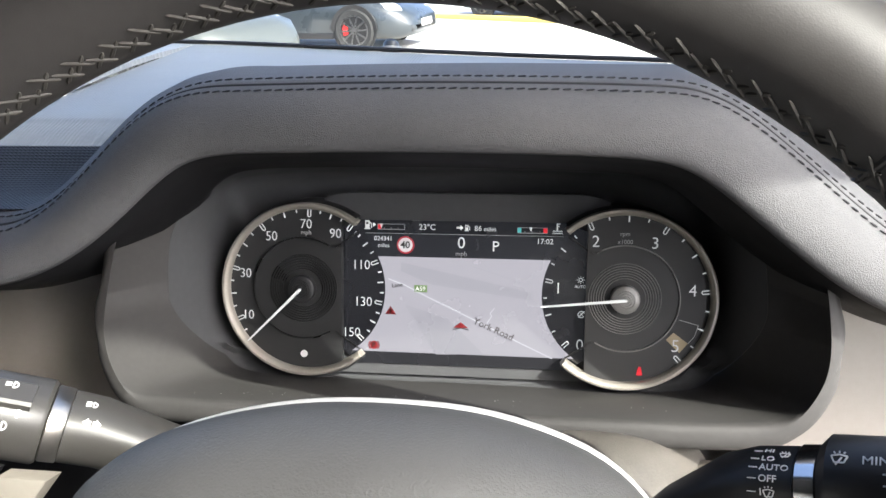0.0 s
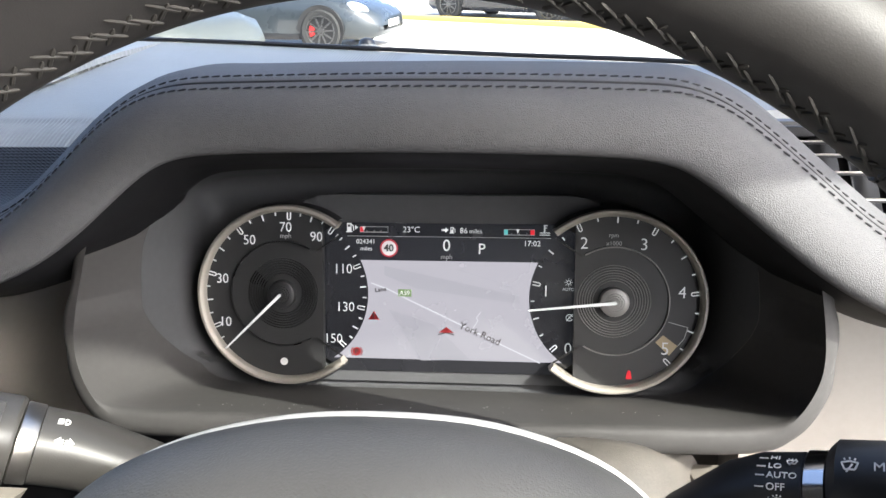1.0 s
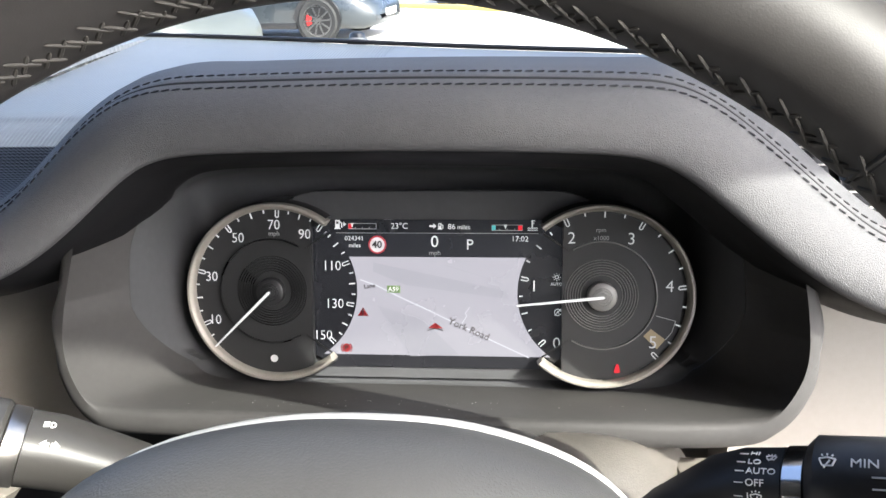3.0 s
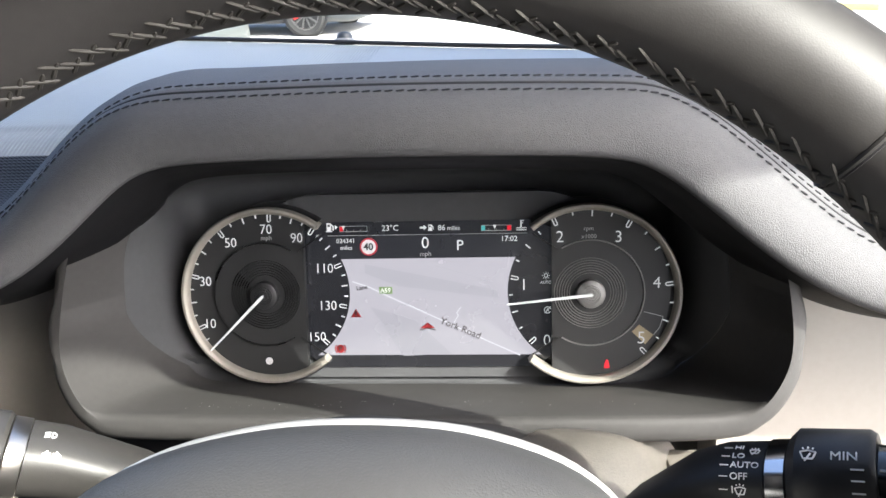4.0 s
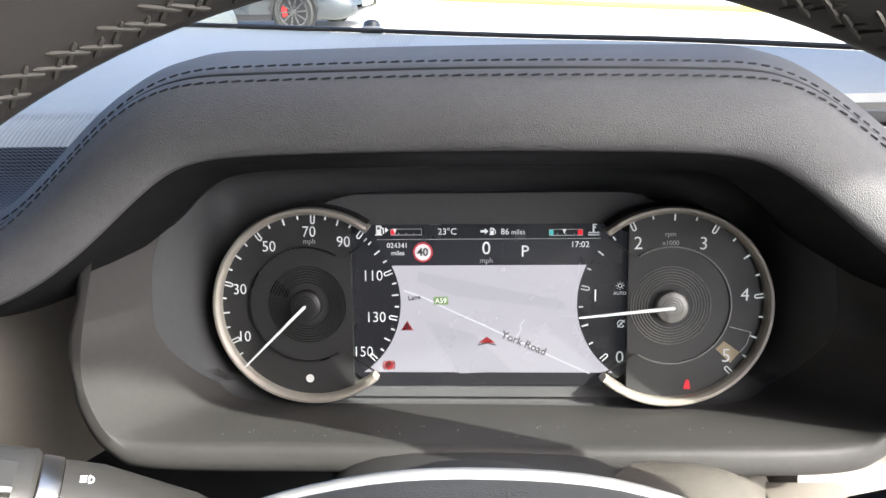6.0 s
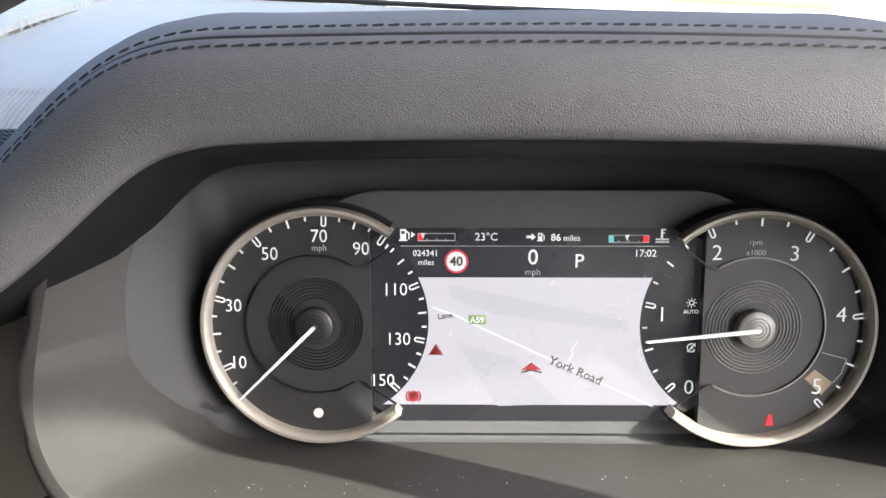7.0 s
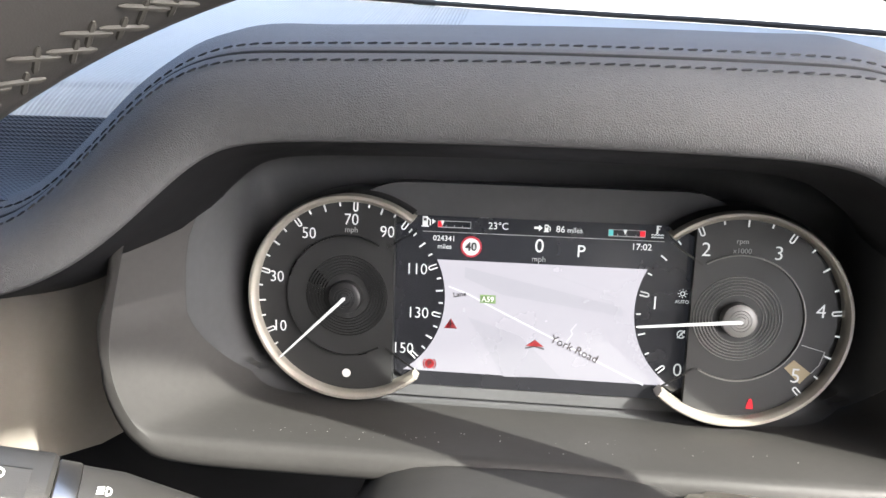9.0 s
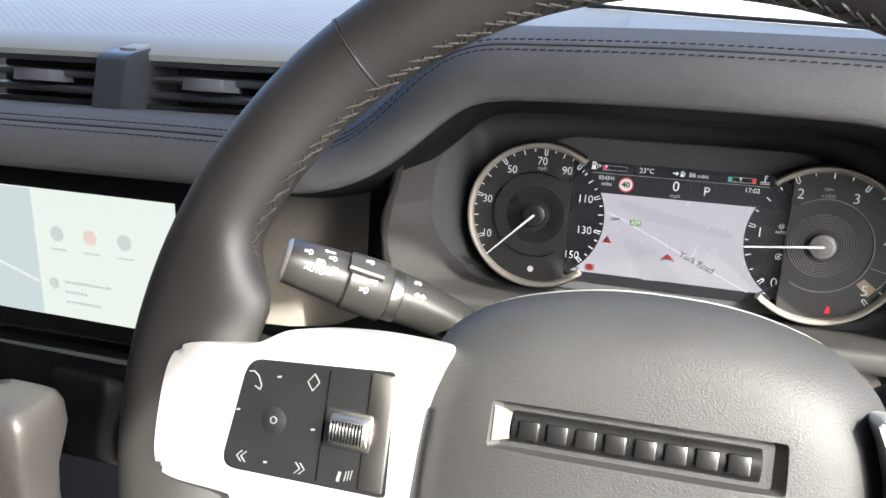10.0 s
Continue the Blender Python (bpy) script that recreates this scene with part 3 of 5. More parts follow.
def build_sensor():
    s = thing("light_sensor", "small grey domed light sensor on the dash top", "sensor", ROOT @ pose(-0.081, 0.240, 0.1590) @ Matrix.Scale(0.8, 4))
    part("base", lathe([(0.0, -0.0012), (0.0105, -0.0012), (0.0110, 0.0004), (0.0110, 0.0030), (0.0, 0.0030)], 28), TOP_SOFT, s, m=pose(0, 0, 0, -90, 0, 0))
    part("dome", lathe([(0.0, -0.0085), (0.0035, -0.0083), (0.0062, -0.0072), (0.0078, -0.0050), (0.0084, -0.0012), (0.0, -0.0012)], 28), SLAT, s, "grey domed cover", m=pose(0, 0, 0, -90, 0, 0))


build_sensor()


def build_vent(x0, x1, half=0.0025, y=0.03, z0=0.050, z1=0.088, rows=(), tab=True):
    v = thing("air_vent", "black slatted air vent set in the dashboard", "air vent", group="dashboard air vents")
    bm = box(x0 - 0.015, x1 + 0.015, y + 0.031, y + 0.035, z0 - 0.012, z1 + 0.004)
    part("backing", bm, VENT, v)
    part("frame", box(x0, x1, y - 0.006, y + 0.03, z0 - 0.006, z0, 0.001), VENT, v)
    part("frame", box(x0, x1, y + 0.002, y + 0.03, z1 - 0.004, z1 + 0.001, 0.001), VENT, v)
    rows = rows or [z0 + (z1 - z0) * (i + 0.55) / 3.3 for i in range(3)]
    first = None
    for i, z in enumerate(rows):
        at = pose(0, y - 0.003 + (i * 0.002 if tab else 0.003), z, 12 if tab else 4, 0, 0)
        if first is None:
            first = part("slat", box(x0 + 0.002, x1 - 0.002, 0, 0.012, -half, half, half * 0.7), SLAT if tab else VENT, v, m=at)
        else:
            again("slat", first, at, v)
        if not tab:
            part("slat_edge", box(x0 + 0.002, x1 - 0.002, -0.0004, 0.0022, half, half + 0.0007, 0.0002), SATIN, v, "thin silvery slat edge", m=at)
    xm = (x0 + x1) / 2
    if tab:
        bm = loft([[(xm + x * k, yy, z0 + z) for x, z in ((-0.0175, 0.0120), (0.0175, 0.0120), (0.0165, 0.0205), (-0.0165, 0.0205))] for k, yy in ((0.88, y - 0.0165), (0.97, y - 0.0155), (1.0, y + 0.008))])
        part("tab", bm, TAB_TOPLIT, v, "vent direction tab")
    else:
        for i in range(9):
            x = x0 + (x1 - x0) * (i + 0.5) / 9
            part("vane", box(-0.0005, 0.0005, 0, 0.010, -0.022, 0.020, 0.0003), VENT, v, m=pose(x, y + 0.014, (z0 + z1) / 2, 0, -14, 0))
    return v


build_vent(-0.3805, -0.262)
build_vent(-0.53, -0.4125)
build_vent(0.150, 0.30, 0.0006, y=0.005, z0=0.036, z1=0.082, rows=(0.0415, 0.0486, 0.0610, 0.0690, 0.0750), tab=False)
div = thing("vent_divider", "dark grey wedge-shaped block between two air vents", "trim")
part("block", loft([[(x, -0.004, 0.042), (x, 0.003, 0.079), (x, 0.006, 0.083), (x, 0.012, 0.0855), (x, 0.045, 0.0945), (x, 0.07, 0.096), (x, 0.07, 0.042)] for x in (-0.4005, -0.3760)]), SLAT, div)
part("cap", box(-0.0075, 0.0075, -0.008, 0.008, -0.001, 0.001, 0.0006), TOP_SOFT, div, "small pale cap", m=pose(-0.3882, 0.028, 0.0904, 15.3, 0, 0))


def build_touchscreen():
    t = thing("touchscreen", "wide lit touchscreen standing in the dashboard", "screen", ROOT @ pose(-0.42, 0.0, -0.065, 6, 0, 0))
    part("surround", box(-0.16, 0.104, 0.0, 0.03, -0.068, 0.066, 0.006), LINER, t, "gloss black screen surround")
    part("side_trim", box(0.1045, 0.116, -0.004, 0.03, -0.07, 0.05, 0.003), HOUSING, t)
    part("panel", box(-0.145, 0.09, -0.0012, 0.002, -0.051, 0.049, 0.0005), TOUCH, t, "pale lit home page")
    part("map", box(-0.145, -0.035, -0.0020, -0.0013, -0.0505, 0.0485), TOUCH_MAP, t)
    bm = bar(-0.14, 0.02, -0.08, -0.01, 0.002, -0.0022)
    bar(-0.08, -0.01, -0.036, -0.024, 0.002, -0.0022, bm=bm)
    part("map_road", bm, MAP_ROAD, t)
    part("map_pin", prism(circle(-0.088, 0.002, 0.0025, 16), -0.0026, -0.0021), RED, t)
    for i, mat in enumerate((TOUCH_MARK, TOUCH_PINK, TOUCH_MARK)):
        part("icon", prism(circle(-0.014 + 0.03 * i, 0.016, 0.0060, 20), -0.0022, -0.0013), mat, t)
        part("icon_caption", box(-0.021 + 0.03 * i, -0.007 + 0.03 * i, -0.0022, -0.0013, 0.003, 0.0045), TOUCH_MARK, t)
    part("icon", prism(circle(-0.022, -0.024, 0.0045, 20), -0.0022, -0.0013), TOUCH_MARK, t)
    part("icon", prism(circle(0.0725, -0.020, 0.0055, 20), -0.0022, -0.0013), TOUCH_GREEN, t, "dark green round icon")
    for k, (a, b) in enumerate(((-0.012, 0.03), (-0.012, 0.008), (-0.012, 0.02))):
        part("text_line", box(a, b, -0.0022, -0.0013, -0.0225 - 0.008 * k, -0.0205 - 0.008 * k), TOUCH_MARK, t)


build_touchscreen()


def build_selector():
    s = thing("gear_selector", "chrome-trimmed gear selector on the centre console", "gear selector", ROOT @ pose(-0.425, -0.05, -0.22, 10, 0, 0))
    rings = [[Vector((w * math.copysign(abs(math.cos(q)) ** 0.4, math.cos(q)), d * math.copysign(abs(math.sin(q)) ** 0.4, math.sin(q)), z)) for q in [2 * math.pi * i / 40 for i in range(40)]]
             for z, w, d in ((-0.08, 0.017, 0.016), (-0.02, 0.017, 0.016), (0.005, 0.020, 0.018), (0.030, 0.028, 0.023), (0.040, 0.0305, 0.025), (0.056, 0.0305, 0.025), (0.063, 0.028, 0.023), (0.066, 0.024, 0.02), (0.0665, 0.012, 0.01))]
    part("lever", loft(rings), CREAM, s, "brushed metal lever")
    part("top_plate", prism(rounded([(-0.022, 0.034, 0.004), (0.012, 0.034, 0.004), (0.014, 0.060, 0.004), (-0.024, 0.060, 0.004)])[::-1], -0.0275, -0.023, 0.001), GLOSS_BLACK, s, "gloss black selector button")
    part("indicator", box(-0.028, -0.022, -0.028, -0.022, -0.01, -0.004), LIT_RED, s)


build_selector()
con = thing("centre_console", "dark lower centre console with a cup holder", "console")
part("shelf", box(-0.62, -0.29, -0.015, 0.05, -0.222, -0.136, 0.008), GLOSS_BLACK, con)
part("tray", box(-0.62, -0.2, -0.30, 0.05, -0.34, -0.30, 0.01), BLACK, con)
part("cup_holder", lathe([(0.036, 0.0), (0.04, -0.004), (0.044, 0.0), (0.044, 0.06), (0.036, 0.06)], 32), BLACK, con, m=pose(-0.31, -0.17, -0.29, -90, 0, 0))


# ---- instrument cluster ----
def outline_ring(points, y, n=8):
    return [Vector((p.x, y if not callable(y) else y(p), p.z)) for p in spline([(x, 0, z) for x, z in points], n, closed=True)]


def build_cluster():
    c = thing("instrument_cluster", "instrument cluster with two analogue dials and a lit map display", "instrument cluster")
    rim = [(-0.139, 0.040), (-0.1455, 0.020), (-0.1505, -0.008), (-0.1475, -0.0262), (-0.1380, -0.0396), (-0.121, -0.0452), (-0.06, -0.0458), (0.0, -0.0460), (0.06, -0.0460), (0.119, -0.0447), (0.1375, -0.0380),
           (0.1480, -0.0245), (0.1515, -0.008), (0.148, 0.020), (0.141, 0.040), (0.120, 0.064), (0.09, 0.073), (0.0, 0.074), (-0.09, 0.073), (-0.120, 0.064)]

    def grow(k, dz=0.0):
        return [(x + math.copysign(k, x) * min(1, abs(x) / 0.1), z + (k if z > 0 else -k) + dz) for x, z in rim]
    front = outline_ring(rim, -0.0579)
    shell = [outline_ring(grow(k, dz), y) for k, dz, y in ((-0.004, -0.004, 0.06), (0.006, 0, 0.0), (0.0067, 0, -0.045), (0.0062, 0, -0.0515), (0.0048, 0, -0.0555), (0.0026, 0, -0.0573))]
    shell += [front] + [outline_ring(grow(k), y) for k, y in ((-0.003, -0.0576), (-0.0048, -0.0570), (-0.0057, -0.0556), (-0.0062, -0.0530))]
    inner = [(-0.130, 0.036), (-0.134, 0.022), (-0.1345, 0.000), (-0.132, -0.017), (-0.124, -0.0335), (-0.108, -0.0435), (-0.06, -0.0450), (0.0, -0.0452), (0.06, -0.0455), (0.108, -0.0440), (0.124, -0.035),
             (0.132, -0.018), (0.1355, 0.000), (0.134, 0.022), (0.130, 0.036), (0.118, 0.056), (0.09, 0.0625), (0.0, 0.0635), (-0.09, 0.0625), (-0.118, 0.056)]
    def depth(p):
        return -0.030 if p.z > 0.0 else -0.030 + 0.035 * min(1, -p.z / 0.035) ** 1.3
    shell.append(outline_ring(inner, depth))
    part("housing", loft(shell, caps=False), HOUSING, c, "dark grey moulded housing with a rounded lip", angle=50)
    small = [(-0.125, 0.036), (-0.1255, 0.022), (-0.125, 0.000), (-0.122, -0.017), (-0.114, -0.032), (-0.100, -0.0415), (-0.06, -0.0425), (0.0, -0.0427), (0.06, -0.0428), (0.100, -0.042), (0.114, -0.033),
             (0.121, -0.018), (0.1225, 0.0), (0.1225, 0.022), (0.122, 0.036), (0.1195, 0.054), (0.09, 0.0605), (0.0, 0.0615), (-0.09, 0.0605), (-0.1215, 0.054)]
    def inset(k):
        return [(x - math.copysign(k, x) * min(1, abs(x) / 0.1), z - math.copysign(k, z) * min(1, abs(z) / 0.03)) for x, z in small]
    mask = [outline_ring([(x * 0.999, z * 0.999) for x, z in inner], depth), outline_ring([(x * 0.987, z * 0.987) for x, z in inner], lambda p: depth(p) + 0.004),
            outline_ring([(x * 0.35 + a * 0.65, z * 0.35 + b * 0.65) for (x, z), (a, b) in zip(inner, small)], lambda p: max(0.002, depth(p) + 0.005))]
    # a hollow rounding between the side and the back
    for k in range(9):
        q = math.pi / 2 * k / 8
        mask.append(outline_ring(inset(0.013 * (1 - math.cos(q))), 0.011 + 0.013 * math.sin(q)))
    bm = loft(mask, caps=False)
    bm.faces.new([bm.verts.new(p) for p in outline_ring(inset(0.013), 0.02401)])
    bmesh.ops.remove_doubles(bm, verts=bm.verts, dist=1e-4)
    part("mask", bm, MASK, c, "warm grey inner surround", angle=60)
    # the plate between the dials that carries the display
    plate = rounded([(-0.086, -0.0422, 0.004), (0.088, -0.0422, 0.004), (0.088, 0.036, 0.010), (0.068, 0.0500, 0.012), (-0.066, 0.0500, 0.012), (-0.086, 0.036, 0.010)])
    part("display_surround", prism(plate, 0.0072, 0.0236, 0.0006), MASK, c)
    return c


CLUSTER = build_cluster()


def dial(cx, cz, start, stop, name, label):
    d = new(name)
    d.parent, d.matrix_basis = CLUSTER, pose(cx, 0, cz)
    tagged(d, label)
    return d


def tick(d, q, r0, r1, w, double=False, y=-0.0006, mat=None):
    bm = bmesh.new()
    if y > 0:
        r0, r1 = r0 * 0.955, r1 * 0.955
    else:
        r0, r1 = r0 + 0.0008, r1 + 0.0006
    c, s = math.cos(radians(q)), math.sin(radians(q))
    if double:
        off = 0.00075
        for k in (-1, 1):
            bar(r0 * c - k * off * s, r0 * s + k * off * c, r1 * c - k * off * s, r1 * s + k * off * c, w * 0.62, y, bm=bm)
        pts = [Vector(((r0) * c + off * (-s * math.cos(a) - c * math.sin(a)), y - 0.00015, r0 * s + off * (c * math.cos(a) - s * math.sin(a)))) for a in [math.pi * i / 8 for i in range(9)]]
        for a, b in zip(pts, pts[1:]):
            bar(a.x, a.z, b.x, b.z, w * 0.62, y, bm=bm)
    else:
        bar(r0 * c, r0 * s, r1 * c, r1 * s, w, y, bm=bm)
    return part("tick", bm, mat or LIT_WHITE, d)


def dial_body(d, side, ring0, ring1, cap, cap_mat, hub_x):
    """side: +1 where the display lies on +x."""
    part("bezel", lathe([(0.0402, 0.004), (0.0402, -0.0028), (0.0407, -0.0043), (0.0417, -0.0051), (0.0428, -0.0050), (0.0434, -0.0041), (0.0436, 0.004)], 96, ring0, ring1), RING, d, "satin metal dial ring")
    part("bezel_skirt", lathe([(0.0435, 0.0), (0.0446, 0.0015), (0.0452, 0.024)], 96, ring0 + 2, ring1 - 2), BLACK, d)
    # the face is cut off by a chord where the display shows through
    chord = 0.0174
    q = math.degrees(math.acos(chord / 0.0402))
    if side > 0:
        face = circle(0, 0, 0.0402, 72, q, 360 - q)
    else:
        face = circle(0, 0, 0.0402, 72, q - 180, 180 - q)
    part("face", prism(face, 0.0, 0.004), DIAL, d, "dark grey dial face")
    # raised centre with a groove round it
    span = (58, 302) if side > 0 else (-122, 122)
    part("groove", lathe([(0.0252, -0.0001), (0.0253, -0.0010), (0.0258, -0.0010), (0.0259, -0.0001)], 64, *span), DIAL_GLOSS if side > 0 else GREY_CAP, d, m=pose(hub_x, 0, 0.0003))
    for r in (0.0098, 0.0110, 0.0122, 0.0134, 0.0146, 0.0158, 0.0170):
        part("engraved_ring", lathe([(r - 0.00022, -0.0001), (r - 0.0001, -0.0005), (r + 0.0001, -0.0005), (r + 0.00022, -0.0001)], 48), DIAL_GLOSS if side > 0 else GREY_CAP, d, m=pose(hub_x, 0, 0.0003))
    for sgn in (1, -1):
        a = radians(48 * sgn if side > 0 else 180 - 48 * sgn)
        b = radians(56 * sgn if side > 0 else 180 - 56 * sgn)
        part("groove", bar(0.0400 * math.cos(a), 0.0400 * math.sin(a), 0.0256 * math.cos(b), 0.0256 * math.sin(b), 0.0008, -0.0002), DIAL_GLOSS, d)
    hub = part("hub_cap", lathe([(0.0, -0.0046), (0.0055, -0.0046), (0.0066, -0.0040), (0.0069, -0.0030), (0.0069, 0.0)], 40), cap_mat, d, cap, m=pose(hub_x, 0, 0.0003))
    for r in (0.0018, 0.0030, 0.0042):
        part("hub_ring", lathe([(r - 0.00015, -0.0046), (r, -0.0049), (r + 0.00015, -0.0046)], 32), cap_mat, hub)


def needle(d, q, length, hub_x):
    c, s = math.cos(radians(q)), math.sin(radians(q))
    a, b = 0.0007, 0.00035
    out = [(-s * a, c * a), (length * c - s * b, length * s + c * b), ((length + 0.001) * c, (length + 0.001) * s), (length * c + s * b, length * s - c * b), (s * a, -c * a), (-c * 0.0008, -s * 0.0008)]
    part("needle", prism(out[::-1], -0.0064, -0.0052, 0.0001), LIT_WHITE, d, "thin white pointer", m=pose(hub_x, 0, 0.0003))


SPEED = dial(-0.0764, 0.0016, 0, 0, "speedometer", "round speedometer in miles per hour")
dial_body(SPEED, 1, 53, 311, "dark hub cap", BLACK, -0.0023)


def speed_angle(v):
    return 223.4 - 1.935 * v if v <= 70 else 88 - 1.65 * (v - 70)


for v in range(5, 155, 5):
    q = speed_angle(v)
    glow = -0.0006 if v < 95 else 0.0052
    if v % 20 == 10:
        tick(SPEED, q, 0.0363, 0.0393, 0.00075, True, y=glow)
    else:
        tick(SPEED, q, 0.0364 if v % 10 == 0 else 0.0376, 0.0395, 0.00062, y=glow)
tick(SPEED, 50.5, 0.0374, 0.0393, 0.0006, y=0.0052)
for s, px, pz in (("70", -0.0005, 0.0325), ("50", -0.0184, 0.0261), ("30", -0.0322, 0.0071), ("10", -0.0312, -0.0142), ("90", 0.0145, 0.0280), ("110", 0.0261, 0.0120), ("130", 0.0271, -0.0068), ("150", 0.0210, -0.0227)):
    words("numeral", s, 0.0047, LIT_WHITE, SPEED, px, pz, -0.0003 if px < 0.02 else 0.0055, squeeze=0.93, bold=-0.00006)
words("unit_label", "mph", 0.0022, LIT_GREY, SPEED, -0.0005, 0.0284, -0.0003)
part("lamp_window", prism(circle(-0.0022, -0.0332, 0.0018, 24), -0.0004, 0.0), WHITE_MARK, SPEED, "small round pale light sensor")
needle(SPEED, 224.4, 0.0372, -0.0023)

REVS = dial(0.0786, 0.0009, 0, 0, "rev_counter", "round rev counter in thousands")
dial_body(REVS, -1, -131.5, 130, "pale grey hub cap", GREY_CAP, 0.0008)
for i in range(0, 21):
    q = 222.4 - 53.9 * i / 4
    glow = -0.0006 if i > 7 else 0.0052
    if i % 4 == 0:
        tick(REVS, q, 0.0363, 0.0393, 0.00075, True, y=glow)
    else:
        tick(REVS, q, 0.0364 if i % 4 == 2 else 0.0376, 0.0395, 0.0006, y=glow)
for s, px, pz in (("0", -0.0194, -0.0244), ("1", -0.0305, 0.0034), ("2", -0.0135, 0.0273), ("3", 0.0140, 0.0270), ("4", 0.0321, 0.0048), ("5", 0.0250, -0.0219)):
    words("numeral", s, 0.0060 if s == "5" else 0.0055, LIT_WHITE, REVS, px, pz, (-0.0006 if s == "5" else -0.0003) if px > -0.019 else 0.0055, bold=-0.00008)
words("unit_label", "rpm", 0.0020, LIT_GREY, REVS, 0.0, 0.0313, -0.0003)
words("unit_label", "x1000", 0.0020, LIT_GREY, REVS, 0.0002, 0.0275, -0.0003)
needle(REVS, 186.0, 0.0392, 0.0008)
part("redline_mark", prism(((0.0206, -0.0188), (0.0240, -0.0153), (0.0308, -0.0203), (0.0270, -0.0250)), -0.0002, 0.0), BEIGE, REVS, "beige redline block")
bm = bar(0.0262, -0.0090, 0.0352, -0.0114, 0.00025, -0.0002, 0.0002)
bar(0.0352, -0.0114, 0.0336, -0.0168, 0.00025, -0.0002, 0.0002, bm)
bar(0.0336, -0.0168, 0.0308, -0.0203, 0.00025, -0.0002, 0.0002, bm)
part("redline_bracket", bm, LIT_GREY, REVS)
# seat belt warning: a small red seated figure sign becomes a plain lit shape
bm = prism([(0.0088 + x, -0.0346 + z) for x, z in ((-0.0014, -0.0021), (0.0014, -0.0021), (0.0010, 0.0004), (0.0005, 0.0009), (0.0006, 0.0019), (-0.0004, 0.0021), (-0.0005, 0.0010), (-0.0010, 0.0004))], -0.0003, 0.0)
part("warning_lamp", bm, LIT_RED, REVS, "lit red seat belt warning lamp")


def build_display():
    d = new("display")
    d.parent, d.matrix_basis = CLUSTER, pose(0, 0.0062, 0)
    tagged(d, "lit colour display showing a road map")
    part("panel", prism([(-0.0605, -0.030), (-0.052, -0.0366), (0.054, -0.0366), (0.0625, -0.030), (0.0625, 0.032), (0.052, 0.0364), (-0.050, 0.0364), (-0.0605, 0.032)], 0.0, 0.004), SCREEN_DARK, d)
    # the map lies between the two dials' round edges
    lc, rc, r = (-0.0764, 0.0016), (0.0786, 0.0009), 0.0384

    def edge(cx, cz, z, sgn):
        return cx + sgn * math.sqrt(max(r * r - (z - cz) ** 2, 0))
    def between(z0, z1, n, y0):
        rings = []
        for i in range(n + 1):
            z = z0 + (z1 - z0) * i / n
            a, b = edge(*lc, z, 1), edge(*rc, z, -1)
            rings.append([(a, y0, z), (b, y0, z), (b, 0.0, z), (a, 0.0, z)])
        return loft(rings)
    part("map", between(-0.0305, 0.0182, 24, -0.0002), MAP, d, "pale lilac road map")
    part("status_bar", between(0.0184, 0.0299, 8, -0.0001), SCREEN_BAR, d)
    part("map_area", prism([(-0.030, 0.0155), (0.035, 0.002), (0.036, -0.002), (-0.014, 0.0045), (-0.030, 0.011)][::-1], -0.0003, -0.0002), MAP_SHADE, d)
    part("map_area", prism([(-0.028, -0.006), (-0.006, -0.0125), (0.012, -0.030), (-0.012, -0.031)], -0.0003, -0.0002), MAP_SHADE, d)
    bm = bmesh.new()
    pts = [(-0.0365, 0.007), (-0.028, 0.004), (-0.018, -0.001), (-0.004, -0.0075), (0.010, -0.014), (0.030, -0.0235), (0.046, -0.0308)]
    for a, b in zip(pts, pts[1:]):
        bar(*a, *b, 0.0006, -0.0003, 0.0002, bm)
    part("map_road", bm, MAP_ROAD, d)
    bm = bmesh.new()
    pts = [(0.0135, -0.0142), (0.0158, -0.0105), (0.0150, -0.0092), (0.0172, -0.0062)]
    for a, b in zip(pts, pts[1:]):
        bar(*a, *b, 0.0004, -0.0003, 0.0002, bm)
    part("map_road", bm, MAP_ROAD, d)
    part("map_line", bar(0.005, 0.0145, 0.033, 0.006, 0.0002, -0.0003, 0.0002), MAP_SHADE, d)
    y = -0.0005
    words("street_label", "Lane", 0.0021, ICON_DARK, d, -0.0318, 0.0038, y, 8, bold=0.00004)
    words("street_label", "York Road", 0.0034, ICON_DARK, d, 0.0168, -0.0170, y - 0.0003, -23, bold=0.00002)
    part("road_sign", prism([(-0.0232, 0.0006), (-0.0167, 0.0006), (-0.0167, 0.0041), (-0.0232, 0.0041)], -0.0005, -0.0002, 0.0001), GREEN, d, "green road number sign")
    words("road_number", "A59", 0.0022, LIT_WHITE, d, -0.02, 0.0023, y - 0.0003, bold=0.00003)
    part("position_arrow", prism([(-0.0033, -0.0168), (0.0004, -0.0140), (0.0041, -0.0168)], -0.0007, -0.0003), RED, d, "red vehicle arrow")
    bm = bar(-0.0035, -0.0178, 0.0004, -0.0168, 0.0005, -0.0004)
    bar(0.0004, -0.0168, 0.0043, -0.0178, 0.0005, -0.0004, bm=bm)
    part("position_arrow_base", bm, ICON_DARK, d)
    part("warning_triangle", prism([(-0.0380, -0.0111), (-0.0325, -0.0111), (-0.03525, -0.0068)], -0.0006, -0.0002, 0.0001), RED, d, "red warning triangle")
    bm = bar(-0.03525, -0.0078, -0.03525, -0.0098, 0.0006, -0.0007)
    bar(-0.03525, -0.0102, -0.03525, -0.0108, 0.0006, -0.0007, bm=bm)
    part("exclamation_mark", bm, ICON_DARK, d)
    part("brake_lamp", prism(circle(-0.0438, -0.0272, 0.0021, 24), -0.0006, -0.0002), RED, d, "red parking brake lamp")
